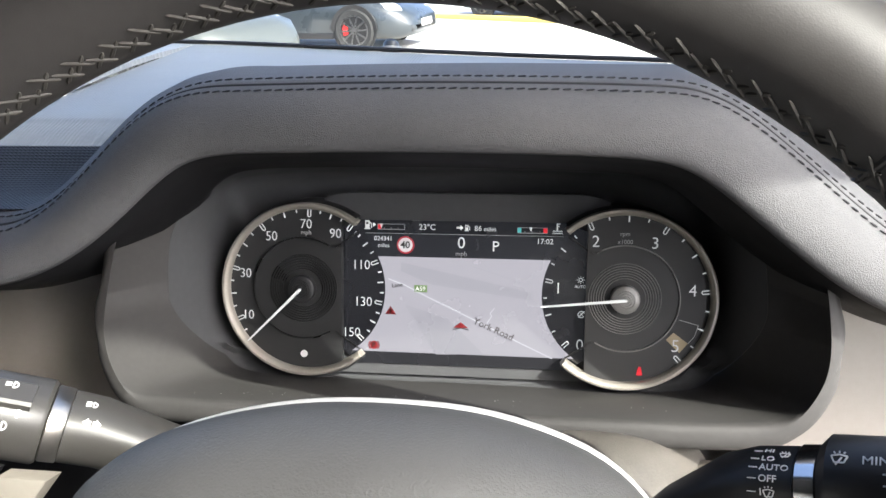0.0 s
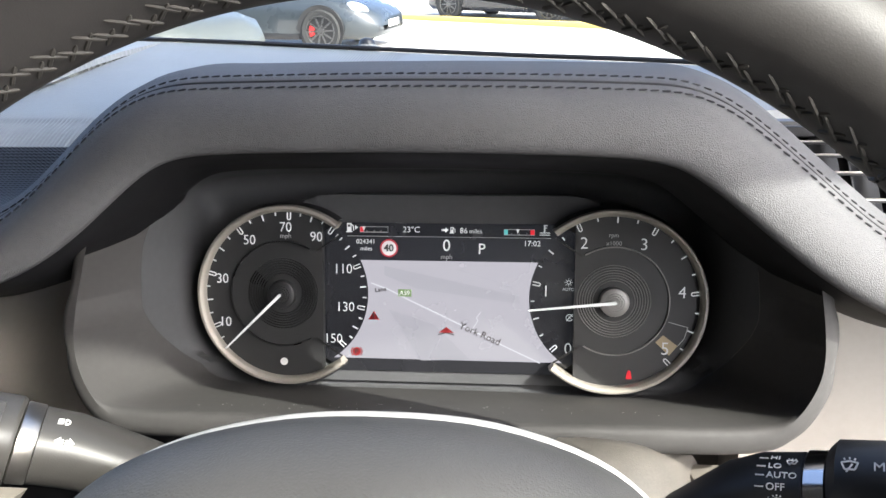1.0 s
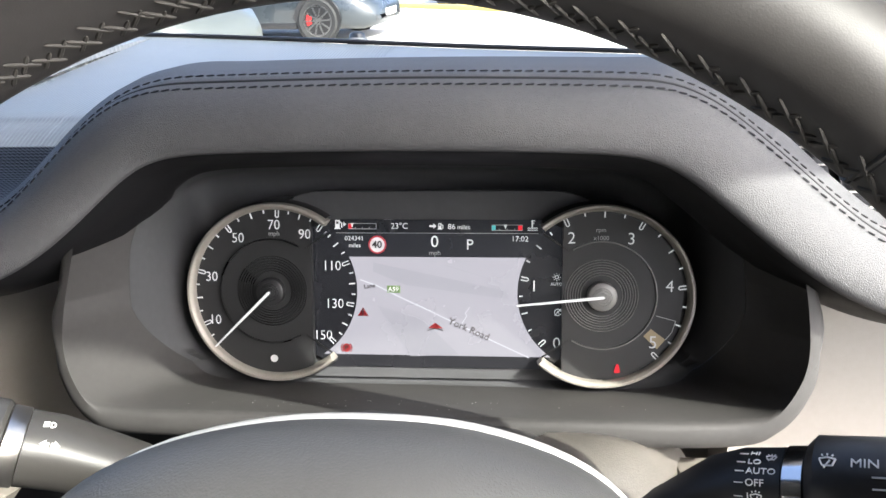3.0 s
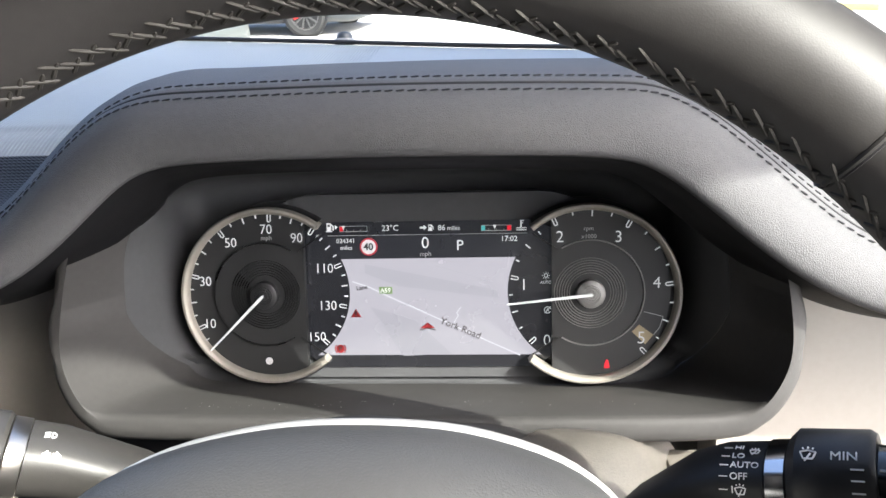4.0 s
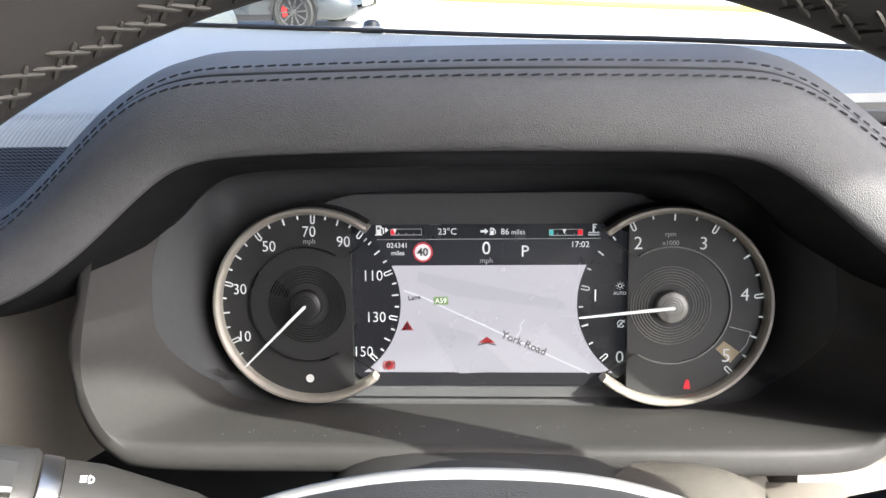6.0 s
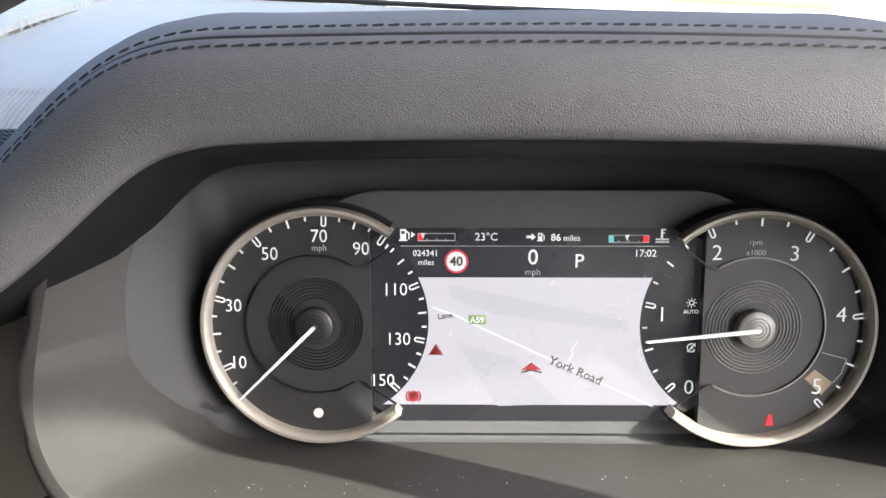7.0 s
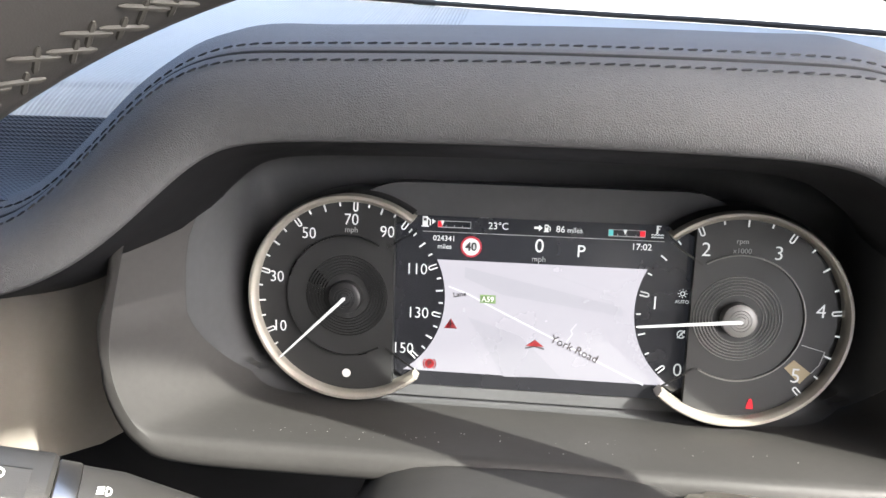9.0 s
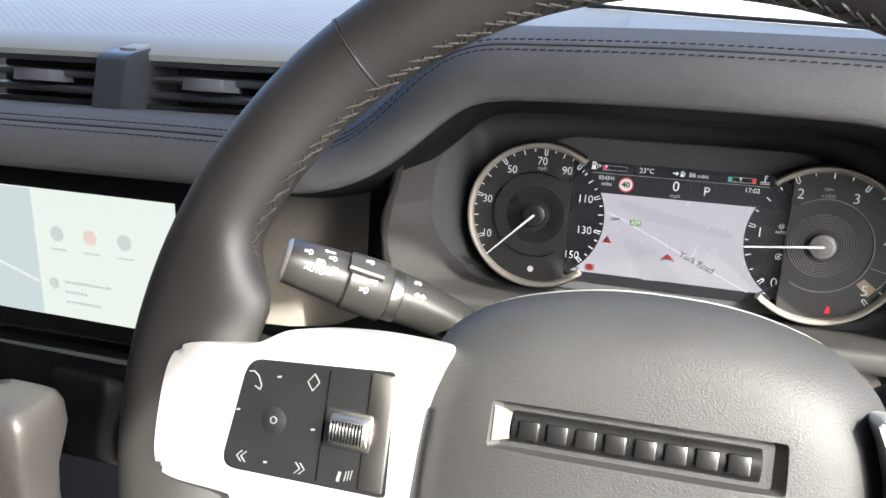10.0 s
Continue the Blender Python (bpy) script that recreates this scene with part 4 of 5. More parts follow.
    bm = lathe([(0.0024, -0.0006), (0.0024, -0.0003), (0.0029, -0.0003), (0.0029, -0.0006)], 14, 130, 230, (-0.0438, 0, -0.0272))
    me = lathe([(0.0024, -0.0006), (0.0024, -0.0003), (0.0029, -0.0003), (0.0029, -0.0006)], 14, -50, 50, (-0.0438, 0, -0.0272))
    part("brake_bracket", bm, RED, d)
    part("brake_bracket", me, RED, d)
    words("brake_letter", "P", 0.0024, ICON_DARK, d, -0.0438, -0.0272, -0.0009)
    # status rows
    words("odometer", "024341", 0.0022, LIT_WHITE, d, -0.0390, 0.0272, y)
    words("odometer_unit", "miles", 0.0020, LIT_WHITE, d, -0.0388, 0.0238, y)
    ls = prism(circle(-0.0277, 0.0242, 0.0044, 32), -0.0004, -0.0001)
    ls = part("limit_sign", ls, SIGN_RED, d, "round red and white speed limit sign")
    part("limit_disc", prism(circle(-0.0277, 0.0242, 0.0036, 32), -0.0006, -0.0004), LIT_WHITE, ls)
    words("limit_number", "40", 0.0034, ICON_DARK, ls, -0.0277, 0.0242, -0.0011, bold=0.0001)
    words("speed_value", "0", 0.0056, LIT_WHITE, d, 0.0003, 0.0256, y)
    words("speed_unit", "mph", 0.0023, LIT_GREY, d, 0.0003, 0.0203, y)
    words("gear_letter", "P", 0.0050, LIT_WHITE, d, 0.0172, 0.0242, y)
    words("clock", "17:02", 0.0026, LIT_WHITE, d, 0.0412, 0.0272, y)
    words("temperature", "23\u00b0C", 0.0028, LIT_WHITE, d, -0.0168, 0.0332, y)
    words("fuel_range", "86", 0.0026, LIT_WHITE, d, 0.0085, 0.0330, y)
    words("fuel_range_unit", "miles", 0.0021, LIT_WHITE, d, 0.0143, 0.0328, y)

    def pump(x, z, s):
        bm = box(x - 0.0011 * s, x + 0.0008 * s, -0.0004, -0.0001, z - 0.0018 * s, z + 0.0018 * s, 0.0001)
        bar(x + 0.0008 * s, z + 0.0012 * s, x + 0.0017 * s, z + 0.0004 * s, 0.0004 * s, -0.0001, bm=bm)
        bar(x + 0.0017 * s, z + 0.0006 * s, x + 0.0017 * s, z - 0.0014 * s, 0.0004 * s, -0.0001, bm=bm)
        bar(x - 0.0015 * s, z - 0.0018 * s, x + 0.0012 * s, z - 0.0018 * s, 0.0004 * s, -0.0001, bm=bm)
        p = part("fuel_icon", bm, LIT_WHITE, d)
        part("fuel_icon_window", box(x - 0.0007 * s, x + 0.0004 * s, -0.0005, -0.00035, z + 0.0002 * s, z + 0.0012 * s), ICON_DARK, p)
    pump(-0.0470, 0.0341, 1.15)
    pump(0.0029, 0.0333, 0.8)
    part("fuel_side_arrow", prism([(-0.0442, 0.0330), (-0.0428, 0.0341), (-0.0442, 0.0352)], -0.0004, -0.0001), LIT_WHITE, d)
    bm = bar(-0.0022, 0.0333, -0.0003, 0.0333, 0.0009, -0.0001)
    part("range_arrow", bm, LIT_WHITE, d)
    part("range_arrow", prism([(-0.0003, 0.0320), (0.0012, 0.0333), (-0.0003, 0.0346)], -0.0004, -0.0001), LIT_WHITE, d)

    def gauge(x0, x1, z0, z1, left_mat, right_mat, at):
        g = new("bar_gauge")
        g.parent = d
        bm = bar(x0, z0, x1, z0, 0.0003, -0.0001)
        bar(x0, z1, x1, z1, 0.0002, -0.0001, bm=bm)
        for i in range(5):
            bar(x0 + (x1 - x0) * i / 4, z0, x0 + (x1 - x0) * i / 4, z0 + (0.0009 if i % 4 else z1 - z0), 0.0002, -0.0001, bm=bm)
        part("scale", bm, LIT_GREY, g)
        part("low_band", box(x0, x0 + 0.0018, -0.0004, -0.0001, z0 + 0.0002, z1 - 0.0002), left_mat, g)
        if right_mat:
            part("high_band", box(x1 - 0.0020, x1, -0.0004, -0.0001, z0 + 0.0002, z1 - 0.0002), right_mat, g)
        part("pointer", prism([(at - 0.0008, z1 + 0.0002), (at, z0 + 0.0006), (at + 0.0008, z1 + 0.0002)], -0.0008, -0.0005), LIT_WHITE, g)
    gauge(-0.0418, -0.0282, 0.0319, 0.0345, LIT_RED, None, -0.0399)
    gauge(0.0278, 0.0423, 0.0313, 0.0339, TEAL, LIT_RED, 0.0343)
    bm = bar(0.0470, 0.0328, 0.0470, 0.0362, 0.0007, -0.0001)
    bar(0.0470, 0.0360, 0.0484, 0.0360, 0.0004, -0.0001, bm=bm)
    bar(0.0470, 0.0348, 0.0480, 0.0348, 0.0004, -0.0001, bm=bm)
    for k in range(2):
        for i in range(4):
            x = 0.0448 + 0.0012 * i
            bar(x, 0.0322 - 0.001 * k, x + 0.0006, 0.0327 - 0.001 * k, 0.0003, -0.0001, bm=bm)
            bar(x + 0.0006, 0.0327 - 0.001 * k, x + 0.0012, 0.0322 - 0.001 * k, 0.0003, -0.0001, bm=bm)
    part("coolant_icon", bm, LIT_WHITE, d)
    part("separator", bar(-0.048, 0.0299, 0.050, 0.0299, 0.00022, -0.0001), LIT_GREY, d)
    # side lamps beside the rev counter
    bm = lathe([(0.0007, -0.0004), (0.0007, -0.0001), (0.0010, -0.0001), (0.0010, -0.0004)], 18, centre=(0.0589, 0, 0.0089))
    for i in range(8):
        q = math.pi * i / 4
        bar(0.0589 + 0.0014 * math.cos(q), 0.0089 + 0.0014 * math.sin(q), 0.0589 + 0.0019 * math.cos(q), 0.0089 + 0.0019 * math.sin(q), 0.00025, -0.0001, bm=bm)
    part("auto_lamp_icon", bm, LIT_WHITE, d)
    words("auto_lamp_label", "AUTO", 0.0014, LIT_WHITE, d, 0.0588, 0.0055, y)
    bm = lathe([(0.0014, -0.0004), (0.0014, -0.0001), (0.0017, -0.0001), (0.0017, -0.0004)], 20, 20, 330, (0.0596, 0, -0.0082))
    bar(0.0582, -0.0098, 0.0611, -0.0065, 0.0003, -0.0001, bm=bm)
    part("stop_start_icon", bm, LIT_WHITE, d)
    words("stop_start_letter", "A", 0.0016, LIT_WHITE, d, 0.0596, -0.0082, y)


build_display()

# ---- steering wheel ----
WHEEL = ROOT @ pose(-0.004, -0.208, -0.053, -13.4, 0, 0)
R_MID, R_TUBE, R_DEEP = 0.1776, 0.0167, 0.0155


def rim_point(q, a, lift=0.0):
    """On the rim at angle q round the wheel and a round the tube (0 outwards, 90 towards the driver)."""
    off = min(abs(q % 360 - 180), abs((q + 180) % 360 - 180))
    k = max(0.0, min(1.0, (24 - off) / 10))
    web = 1.0 * k * k * (3 - 2 * k)
    q, a = radians(q), radians(a)
    reach = math.cos(a) * (1 + web) if math.cos(a) < 0 else math.cos(a)
    r = R_MID + (R_TUBE + lift) * reach
    deep = math.sin(a)
    if reach < 0 and deep > 0:
        deep = deep ** (1 + 0.5 * web)
    return Vector((r * math.cos(q), -(R_DEEP + lift) * deep, r * math.sin(q)))


def build_wheel():
    w = thing("steering_wheel", "black leather steering wheel with silver spokes and cross-stitching", "steering wheel", WHEEL)
    rings = [[rim_point(360 * i / 180, 360 * j / 28) for j in range(28)] for i in range(180)]
    rings.append(rings[0])
    bm = loft(rings, caps=False)
    bmesh.ops.remove_doubles(bm, verts=bm.verts, dist=1e-6)
    part("rim", bm, WHEEL_LEATHER, w, "black leather-covered rim", angle=70)
    for q in (130.5, 46.0, 230, 310):
        part("leather_seam", tube([rim_point(q, a, -0.0002) for a in range(0, 360, 12)], 0.0005, 6, closed=True), THREAD, w)
        part("leather_edge", tube([rim_point(q + 0.30, a, -0.0003) for a in range(0, 360, 12)], 0.0008, 8, closed=True), WHEEL_LEATHER, w, "turned edge of the rim leather")
    # cross-stitched lacing along the inner side of the rim
    first = None
    rng = random.Random(3)
    strands = ((1.2, 156, -1.0, 172, 0.0003), (-0.7, 160, 0.8, 175, 0.0001), (2.8, 164, 0.7, 181, 0.0003), (1.0, 168, 2.5, 184, 0.0001))
    for i in range(148):
        q = 36 + 3.4 * (i // 4) + rng.uniform(-0.2, 0.2)
        j = rng.uniform(-2, 2)
        q0, a0, q1, a1, lift = strands[i % 4]
        a, b = rim_point(q + q0, a0 + j, lift), rim_point(q + q1, a1 + j, lift)
        mid, d = (a + b) / 2, (b - a).normalized()
        out = (rim_point(q, 166, 0.01) - rim_point(q, 166)).normalized()
        side = out.cross(d).normalized()
        out = d.cross(side)
        k = (b - a).length / 0.006
        m = Matrix(((d.x * k, side.x, out.x, mid.x), (d.y * k, side.y, out.y, mid.y), (d.z * k, side.z, out.z, mid.z), (0, 0, 0, 1)))
        if first is None:
            bm = loft([[(x, 0.00062 * r * math.cos(t), 0.0005 * r * math.sin(t)) for t in [math.pi * 2 * j / 6 for j in range(6)]] for x, r in ((-0.0031, 0.4), (-0.0022, 1), (0.0022, 1), (0.0031, 0.4))])
            first = part("lacing", bm, WHEEL_THREAD, w, m=m)
        else:
            again("lacing", first, m, w)
    # airbag cover: a domed pad
    hub = [(-0.079, -0.060), (-0.0810, -0.02), (-0.0800, 0.012), (-0.0760, 0.033), (-0.067, 0.0457), (-0.049, 0.0556), (-0.022, 0.0618), (0.004, 0.0631), (0.030, 0.0611), (0.054, 0.0538), (0.0685, 0.0428), (0.0750, 0.029), (0.0765, 0.0), (0.074, -0.06)]

    def shrink(k):
        return [Vector(((x + 0.002) * k - 0.002, 0, (z + 0.01) * k - 0.0125)) for x, z in hub]
    rings = []
    for k, y in ((0.97, 0.045), (1.0, 0.022), (0.997, 0.013), (0.978, 0.006), (0.940, -0.0005), (0.875, -0.0072), (0.78, -0.0122), (0.667, -0.0150), (0.4, -0.0168), (0.12, -0.0172)):
        rings.append([Vector((p.x, y, p.z)) for p in spline(shrink(k), 4, closed=True)])
    airbag = part("airbag_cover", loft(rings), AIRBAG, w, "dark grained airbag cover", angle=60)
    # black cord along the cover's left edge stands for the shade in the gap
    seal = [Vector((p.x, -0.0088, p.z)) for p in spline(shrink(0.885), 4, closed=True) if p.x < -0.055 and p.z < 0.014]
    seal.sort(key=lambda p: p.z)
    part("gap_shade", tube(seal, 0.0021, 8), BLACK, w, "black strip standing for the shaded gap between spoke and airbag cover")
    trim = [[Vector((p.x, y, p.z)) for p in spline(shrink(k), 4, closed=True)] for k, y in ((0.97, 0.036), (1.004, 0.034), (1.009, 0.029), (1.007, 0.024), (0.985, 0.021))]
    part("hub_trim", loft(trim), SILVER, w, "silver trim behind the airbag cover", angle=60)
    # badge: a sunk trough with a dark metal bar, and plain raised blocks where the maker's word stands
    def slot(k, y):
        return [Vector((x * k - 0.0028, y, 0.0135 + 0.0010 * x / 0.045 + z)) for x, z in rounded([(-0.0455, -0.0078 * k, 0.0016), (0.0455, -0.0078 * k, 0.0016), (0.0455, 0.0078 * k, 0.0016), (-0.0455, 0.0078 * k, 0.0016)], 4)]
    cutter = part("cutter", loft([slot(1.03, -0.0200), slot(1.0, -0.0168), slot(0.90, -0.0118)]), None, w)
    cut = airbag.modifiers.new("trough", "BOOLEAN")
    cut.object, cut.operation, cut.solver = cutter, "DIFFERENCE", "EXACT"
    bpy.context.view_layer.update()
    carved = bpy.data.meshes.new_from_object(airbag.evaluated_get(bpy.context.evaluated_depsgraph_get()))
    airbag.modifiers.remove(cut)
    airbag.data = carved
    bpy.data.objects.remove(cutter)
    carved.set_sharp_from_angle(angle=radians(40))
    rod = [[(x, -0.0118 - 0.0042 * math.sin(q), 0.0133 + 0.0010 * x / 0.045 - 0.0050 * math.cos(q)) for q in [math.pi * i / 10 for i in range(11)]] for x in (-0.0395, -0.0390, 0.0340, 0.0345)]
    plate = part("badge_plate", loft(rod), BADGE, airbag, "dark brushed metal badge bar")
    for i in range(8):
        x = -0.0372 + 0.0089 * i
        z = 0.0133 + 0.0010 * x / 0.045
        part("badge_block", box(x, x + 0.0064, -0.0170, -0.0150, z - 0.0029, z + 0.0029, 0.0006), BADGE, plate)
    part("badge_end", prism([(-0.0462, 0.0066), (-0.0402, 0.0085), (-0.0402, 0.0165), (-0.0462, 0.0184)][::-1], -0.0150, -0.0118, 0.0005), STONE, airbag)
    # spokes
    for s in (-1, 1):
        spoke = [(-0.067, 0.0315), (-0.075, 0.0332), (-0.10, 0.0335), (-0.126, 0.0305), (-0.143, 0.0225), (-0.168, 0.0195), (-0.1765, 0.012), (-0.1785, -0.006), (-0.177, -0.026), (-0.169, -0.032), (-0.140, -0.034), (-0.126, -0.044), (-0.10, -0.052), (-0.077, -0.054), (-0.0760, -0.03), (-0.0740, 0.006), (-0.070, 0.022)]
        pts = [(x * (-s) if s > 0 else x, z) for x, z in spoke]
        pts = [(p.x, p.z) for p in spline([(x, 0, z) for x, z in pts], 7, closed=True)]
        k = 0.947
        sp = part("spoke", prism(pts if s < 0 else pts[::-1], -0.0008, 0.016, 0.0032), SILVER, w, "silver painted spoke",
                  m=Matrix.Translation((-0.002 * (1 - k), -0.0156, 0.057 * (1 - k))) @ Matrix.Diagonal((k, 1, k, 1)))
        body = rounded([(-0.1425, 0.0175, 0.006), (-0.0845, 0.0215, 0.002), (-0.0825, -0.0225, 0.002), (-0.1482, -0.0238, 0.006)])
        pts = [(x * (-s) if s > 0 else x, z) for x, z in body]
        pad = part("button_pad", prism(pts if s < 0 else pts[::-1], -0.0012, 0.004, 0.0003), BLACK, sp, "black button pad")
        if s > 0:
            continue
        part("divider", bar(-0.1090, 0.0185, -0.1090, -0.0215, 0.00042, -0.0012, 0.0004), GLOSS_BLACK, sp)
        part("joystick", lathe([(0.0, -0.0022), (0.0035, -0.0018), (0.0052, -0.0012), (0.0, -0.0012)], 24), BLACK, sp, m=pose(-0.1290, 0, -0.0035))
        part("joystick_ring", lathe([(0.0010, -0.0024), (0.0010, -0.0021), (0.0014, -0.0021), (0.0014, -0.0024)], 20), PAD_MARK, sp, m=pose(-0.1285, 0, -0.0030))
        bm = bmesh.new()
        for x, z in ((-0.1290, 0.0125), (-0.1440, -0.0020), (-0.1130, -0.0040), (-0.1300, -0.0190)):
            bar(x - 0.0007, z, x + 0.0007, z + 0.0003, 0.0007, -0.0012, 0.0003, bm)
        part("dot_marks", bm, PAD_MARK, sp)
        bm = bmesh.new()
        for k in (0, 0.0018):
            bar(-0.1400 + k, -0.0165, -0.1420 + k, -0.0185, 0.00034, -0.0012, 0.0003, bm)
            bar(-0.1420 + k, -0.0185, -0.1400 + k, -0.0205, 0.00034, -0.0012, 0.0003, bm)
            bar(-0.1180 + k, -0.0165, -0.1160 + k, -0.0185, 0.00034, -0.0012, 0.0003, bm)
            bar(-0.1160 + k, -0.0185, -0.1180 + k, -0.0205, 0.00034, -0.0012, 0.0003, bm)
        part("skip_marks", bm, PAD_MARK, sp)
        bm = bmesh.new()
        pts = [(-0.1175, 0.0128), (-0.1150, 0.0160), (-0.1128, 0.0132), (-0.1152, 0.0098), (-0.1175, 0.0128)]
        for a, b in zip(pts, pts[1:]):
            bar(*a, *b, 0.0003, -0.0012, 0.0003, bm)
        part("diamond_mark", bm, PAD_MARK, sp)
        bm = bmesh.new()
        pts = [(-0.1415, 0.0128), (-0.1395, 0.0132), (-0.1375, 0.0118), (-0.1358, 0.0085), (-0.1362, 0.0068), (-0.1385, 0.0078)]
        for a, b in zip(pts, pts[1:]):
            bar(*a, *b, 0.00042, -0.0012, 0.0003, bm)
        part("phone_mark", bm, PAD_MARK, sp)
        bm = bmesh.new()
        for k in range(3):
            bar(-0.0985 + 0.0011 * k, -0.0195 + 0.0005 * k, -0.0980 + 0.0011 * k, -0.0160 + 0.0004 * k, 0.0003, -0.0012, 0.0003, bm)
        bar(-0.1010, -0.0200, -0.1004, -0.0165, 0.0011, -0.0012, 0.0003, bm)
        part("voice_mark", bm, PAD_MARK, sp)
        part("slider", box(-0.0930, -0.0838, -0.0022, 0.0, -0.0212, 0.0200, 0.0008), SATIN, sp, "satin silver trim strip")
        part("thumbwheel_well", box(-0.1085, -0.0900, -0.0026, 0.0, -0.0085, 0.0055, 0.0012), SATIN, sp)
        roll = part("thumbwheel", lathe([(0.0, -0.0072), (0.0058, -0.0072), (0.0064, -0.006), (0.0064, 0.006), (0.0058, 0.0072), (0.0, 0.0072)], 28), SATIN, sp, "ribbed metal thumbwheel", m=pose(-0.0985, 0.0005, -0.0015, 0, 0, 90))
        for i in range(11):
            x = -0.1047 + 0.00124 * i
            part("rib", box(x - 0.0003, x + 0.0003, -0.0063, -0.0045, -0.0052, 0.0022, 0.0001), CHROME, roll, m=roll.matrix_basis.inverted())
    part("hub_back", lathe([(0.0, 0.02), (0.055, 0.02), (0.06, 0.05), (0.045, 0.07), (0.0, 0.07)], 40), BLACK, w)


build_wheel()


# ---- stalks and column ----
def build_column():
    c = thing("column_shroud", "stone grey plastic steering column shroud", "column shroud")
    rings = []
    for y, w, z0, z1 in ((-0.155, 0.050, -0.13, -0.030), (-0.12, 0.060, -0.14, -0.030), (-0.07, 0.066, -0.15, -0.040), (-0.01, 0.068, -0.16, -0.048)):
        zc, hz = (z0 + z1) / 2, (z1 - z0) / 2
        rings.append([Vector((w * math.copysign(abs(math.cos(q)) ** 0.5, math.cos(q)), y, zc + hz * math.copysign(abs(math.sin(q)) ** 0.5, math.sin(q)))) for q in [2 * math.pi * i / 32 for i in range(32)]])
    part("shroud", loft(rings), HOUSING, c)
    part("stalk_collar", box(0.1065, 0.140, -0.068, -0.030, -0.085, -0.0640, 0.0015), STONE, c, "pale edge of the stalk opening")
    # the upper cover runs up to a rounded ridge and falls away beside it
    lines = [spline(p, 6) for p in (
        ((0.030, -0.100, -0.043), (0.050, -0.098, -0.047), (0.064, -0.094, -0.058), (0.074, -0.090, -0.078), (0.080, -0.088, -0.105)),
        ((0.040, -0.080, -0.0415), (0.060, -0.080, -0.0440), (0.076, -0.078, -0.0520), (0.087, -0.076, -0.0680), (0.094, -0.074, -0.098)),
        ((0.050, -0.066, -0.0415), (0.070, -0.065, -0.0430), (0.0840, -0.065, -0.0475), (0.0930, -0.065, -0.0565), (0.1012, -0.065, -0.0712), (0.107, -0.065, -0.098))[:5],
        ((0.055, -0.063, -0.0425), (0.073, -0.062, -0.0440), (0.0870, -0.061, -0.0480), (0.0960, -0.060, -0.0570), (0.1040, -0.060, -0.0720)),
        ((0.075, -0.030, -0.052), (0.090, -0.028, -0.053), (0.105, -0.026, -0.057), (0.114, -0.025, -0.066), (0.118, -0.025, -0.080)))]
    bm = loft([[p for p in line] for line in lines], closed=False, caps=False)
    bmesh.ops.solidify(bm, geom=bm.faces[:], thickness=0.002)
    part("upper_cover", bm, COVER, c, "brown-grey grained upper column cover", angle=50)


build_column()


def stalk(name, label, base, tip, sections, mats, bend=0.0):
    """sections: groups of (distance from the base, half width, half height) along the stalk's axis."""
    base, tip = Vector(base), Vector(tip)
    ob = thing(name, label, "stalk", ROOT @ Matrix.Translation(base))
    d = (tip - base).normalized()
    side = Vector((0, -1, 0)) - d * Vector((0, -1, 0)).dot(d)
    side.normalize()
    up = d.cross(side)
    if up.z < 0:
        up = -up
    made = []

    def drop(s):
        """The arm bends down towards the column."""
        k = max(0.0, 1 - s / 0.05)
        return Vector((0, 0, -bend * k * k))
    for (pname, plabel, rows), mat in zip(sections, mats):
        rings = [[d * s + drop(s) + side * (w * math.copysign(abs(math.cos(q)) ** 0.8, math.cos(q))) + up * (h * math.copysign(abs(math.sin(q)) ** 0.8, math.sin(q))) for q in [2 * math.pi * i / 32 for i in range(32)]] for s, w, h in rows]
        made.append(part(pname, loft(rings), mat, ob, plabel))
    f = d if d.x > 0 else -d
    frame_m = Matrix(((f.x, up.x, side.x, 0), (f.y, up.y, side.y, 0), (f.z, up.z, side.z, 0), (0, 0, 0, 1)))
    return ob, made, frame_m, (tip - base).length


def stalk_spot(fm, s, round_deg, w, h, flip=False):
    """A spot on a stalk: s along it, round_deg up from the side that faces the driver; x runs along the stalk, y up."""
    q = radians(round_deg)
    up, out = math.copysign(abs(math.sin(q)) ** 0.8, math.sin(q)), math.copysign(abs(math.cos(q)) ** 0.8, math.cos(q))
    base = fm @ pose(s, h * up, w * out, -round_deg, 0, 0)
    return base @ pose(0, 0, 0, 0, 0, 180) if flip else base


def on_stalk(ob, fm, text, size, s, round_deg, w, h, flip=False, name="marking", align="CENTER"):
    m = stalk_spot(fm, s, round_deg, w, h, flip)
    return words(name, text, size, WHITE_MARK, ob, 0, 0, 0, m=m @ pose(0, 0, 0.0001, -90, 0, 0), thick=0.00015, align=align)


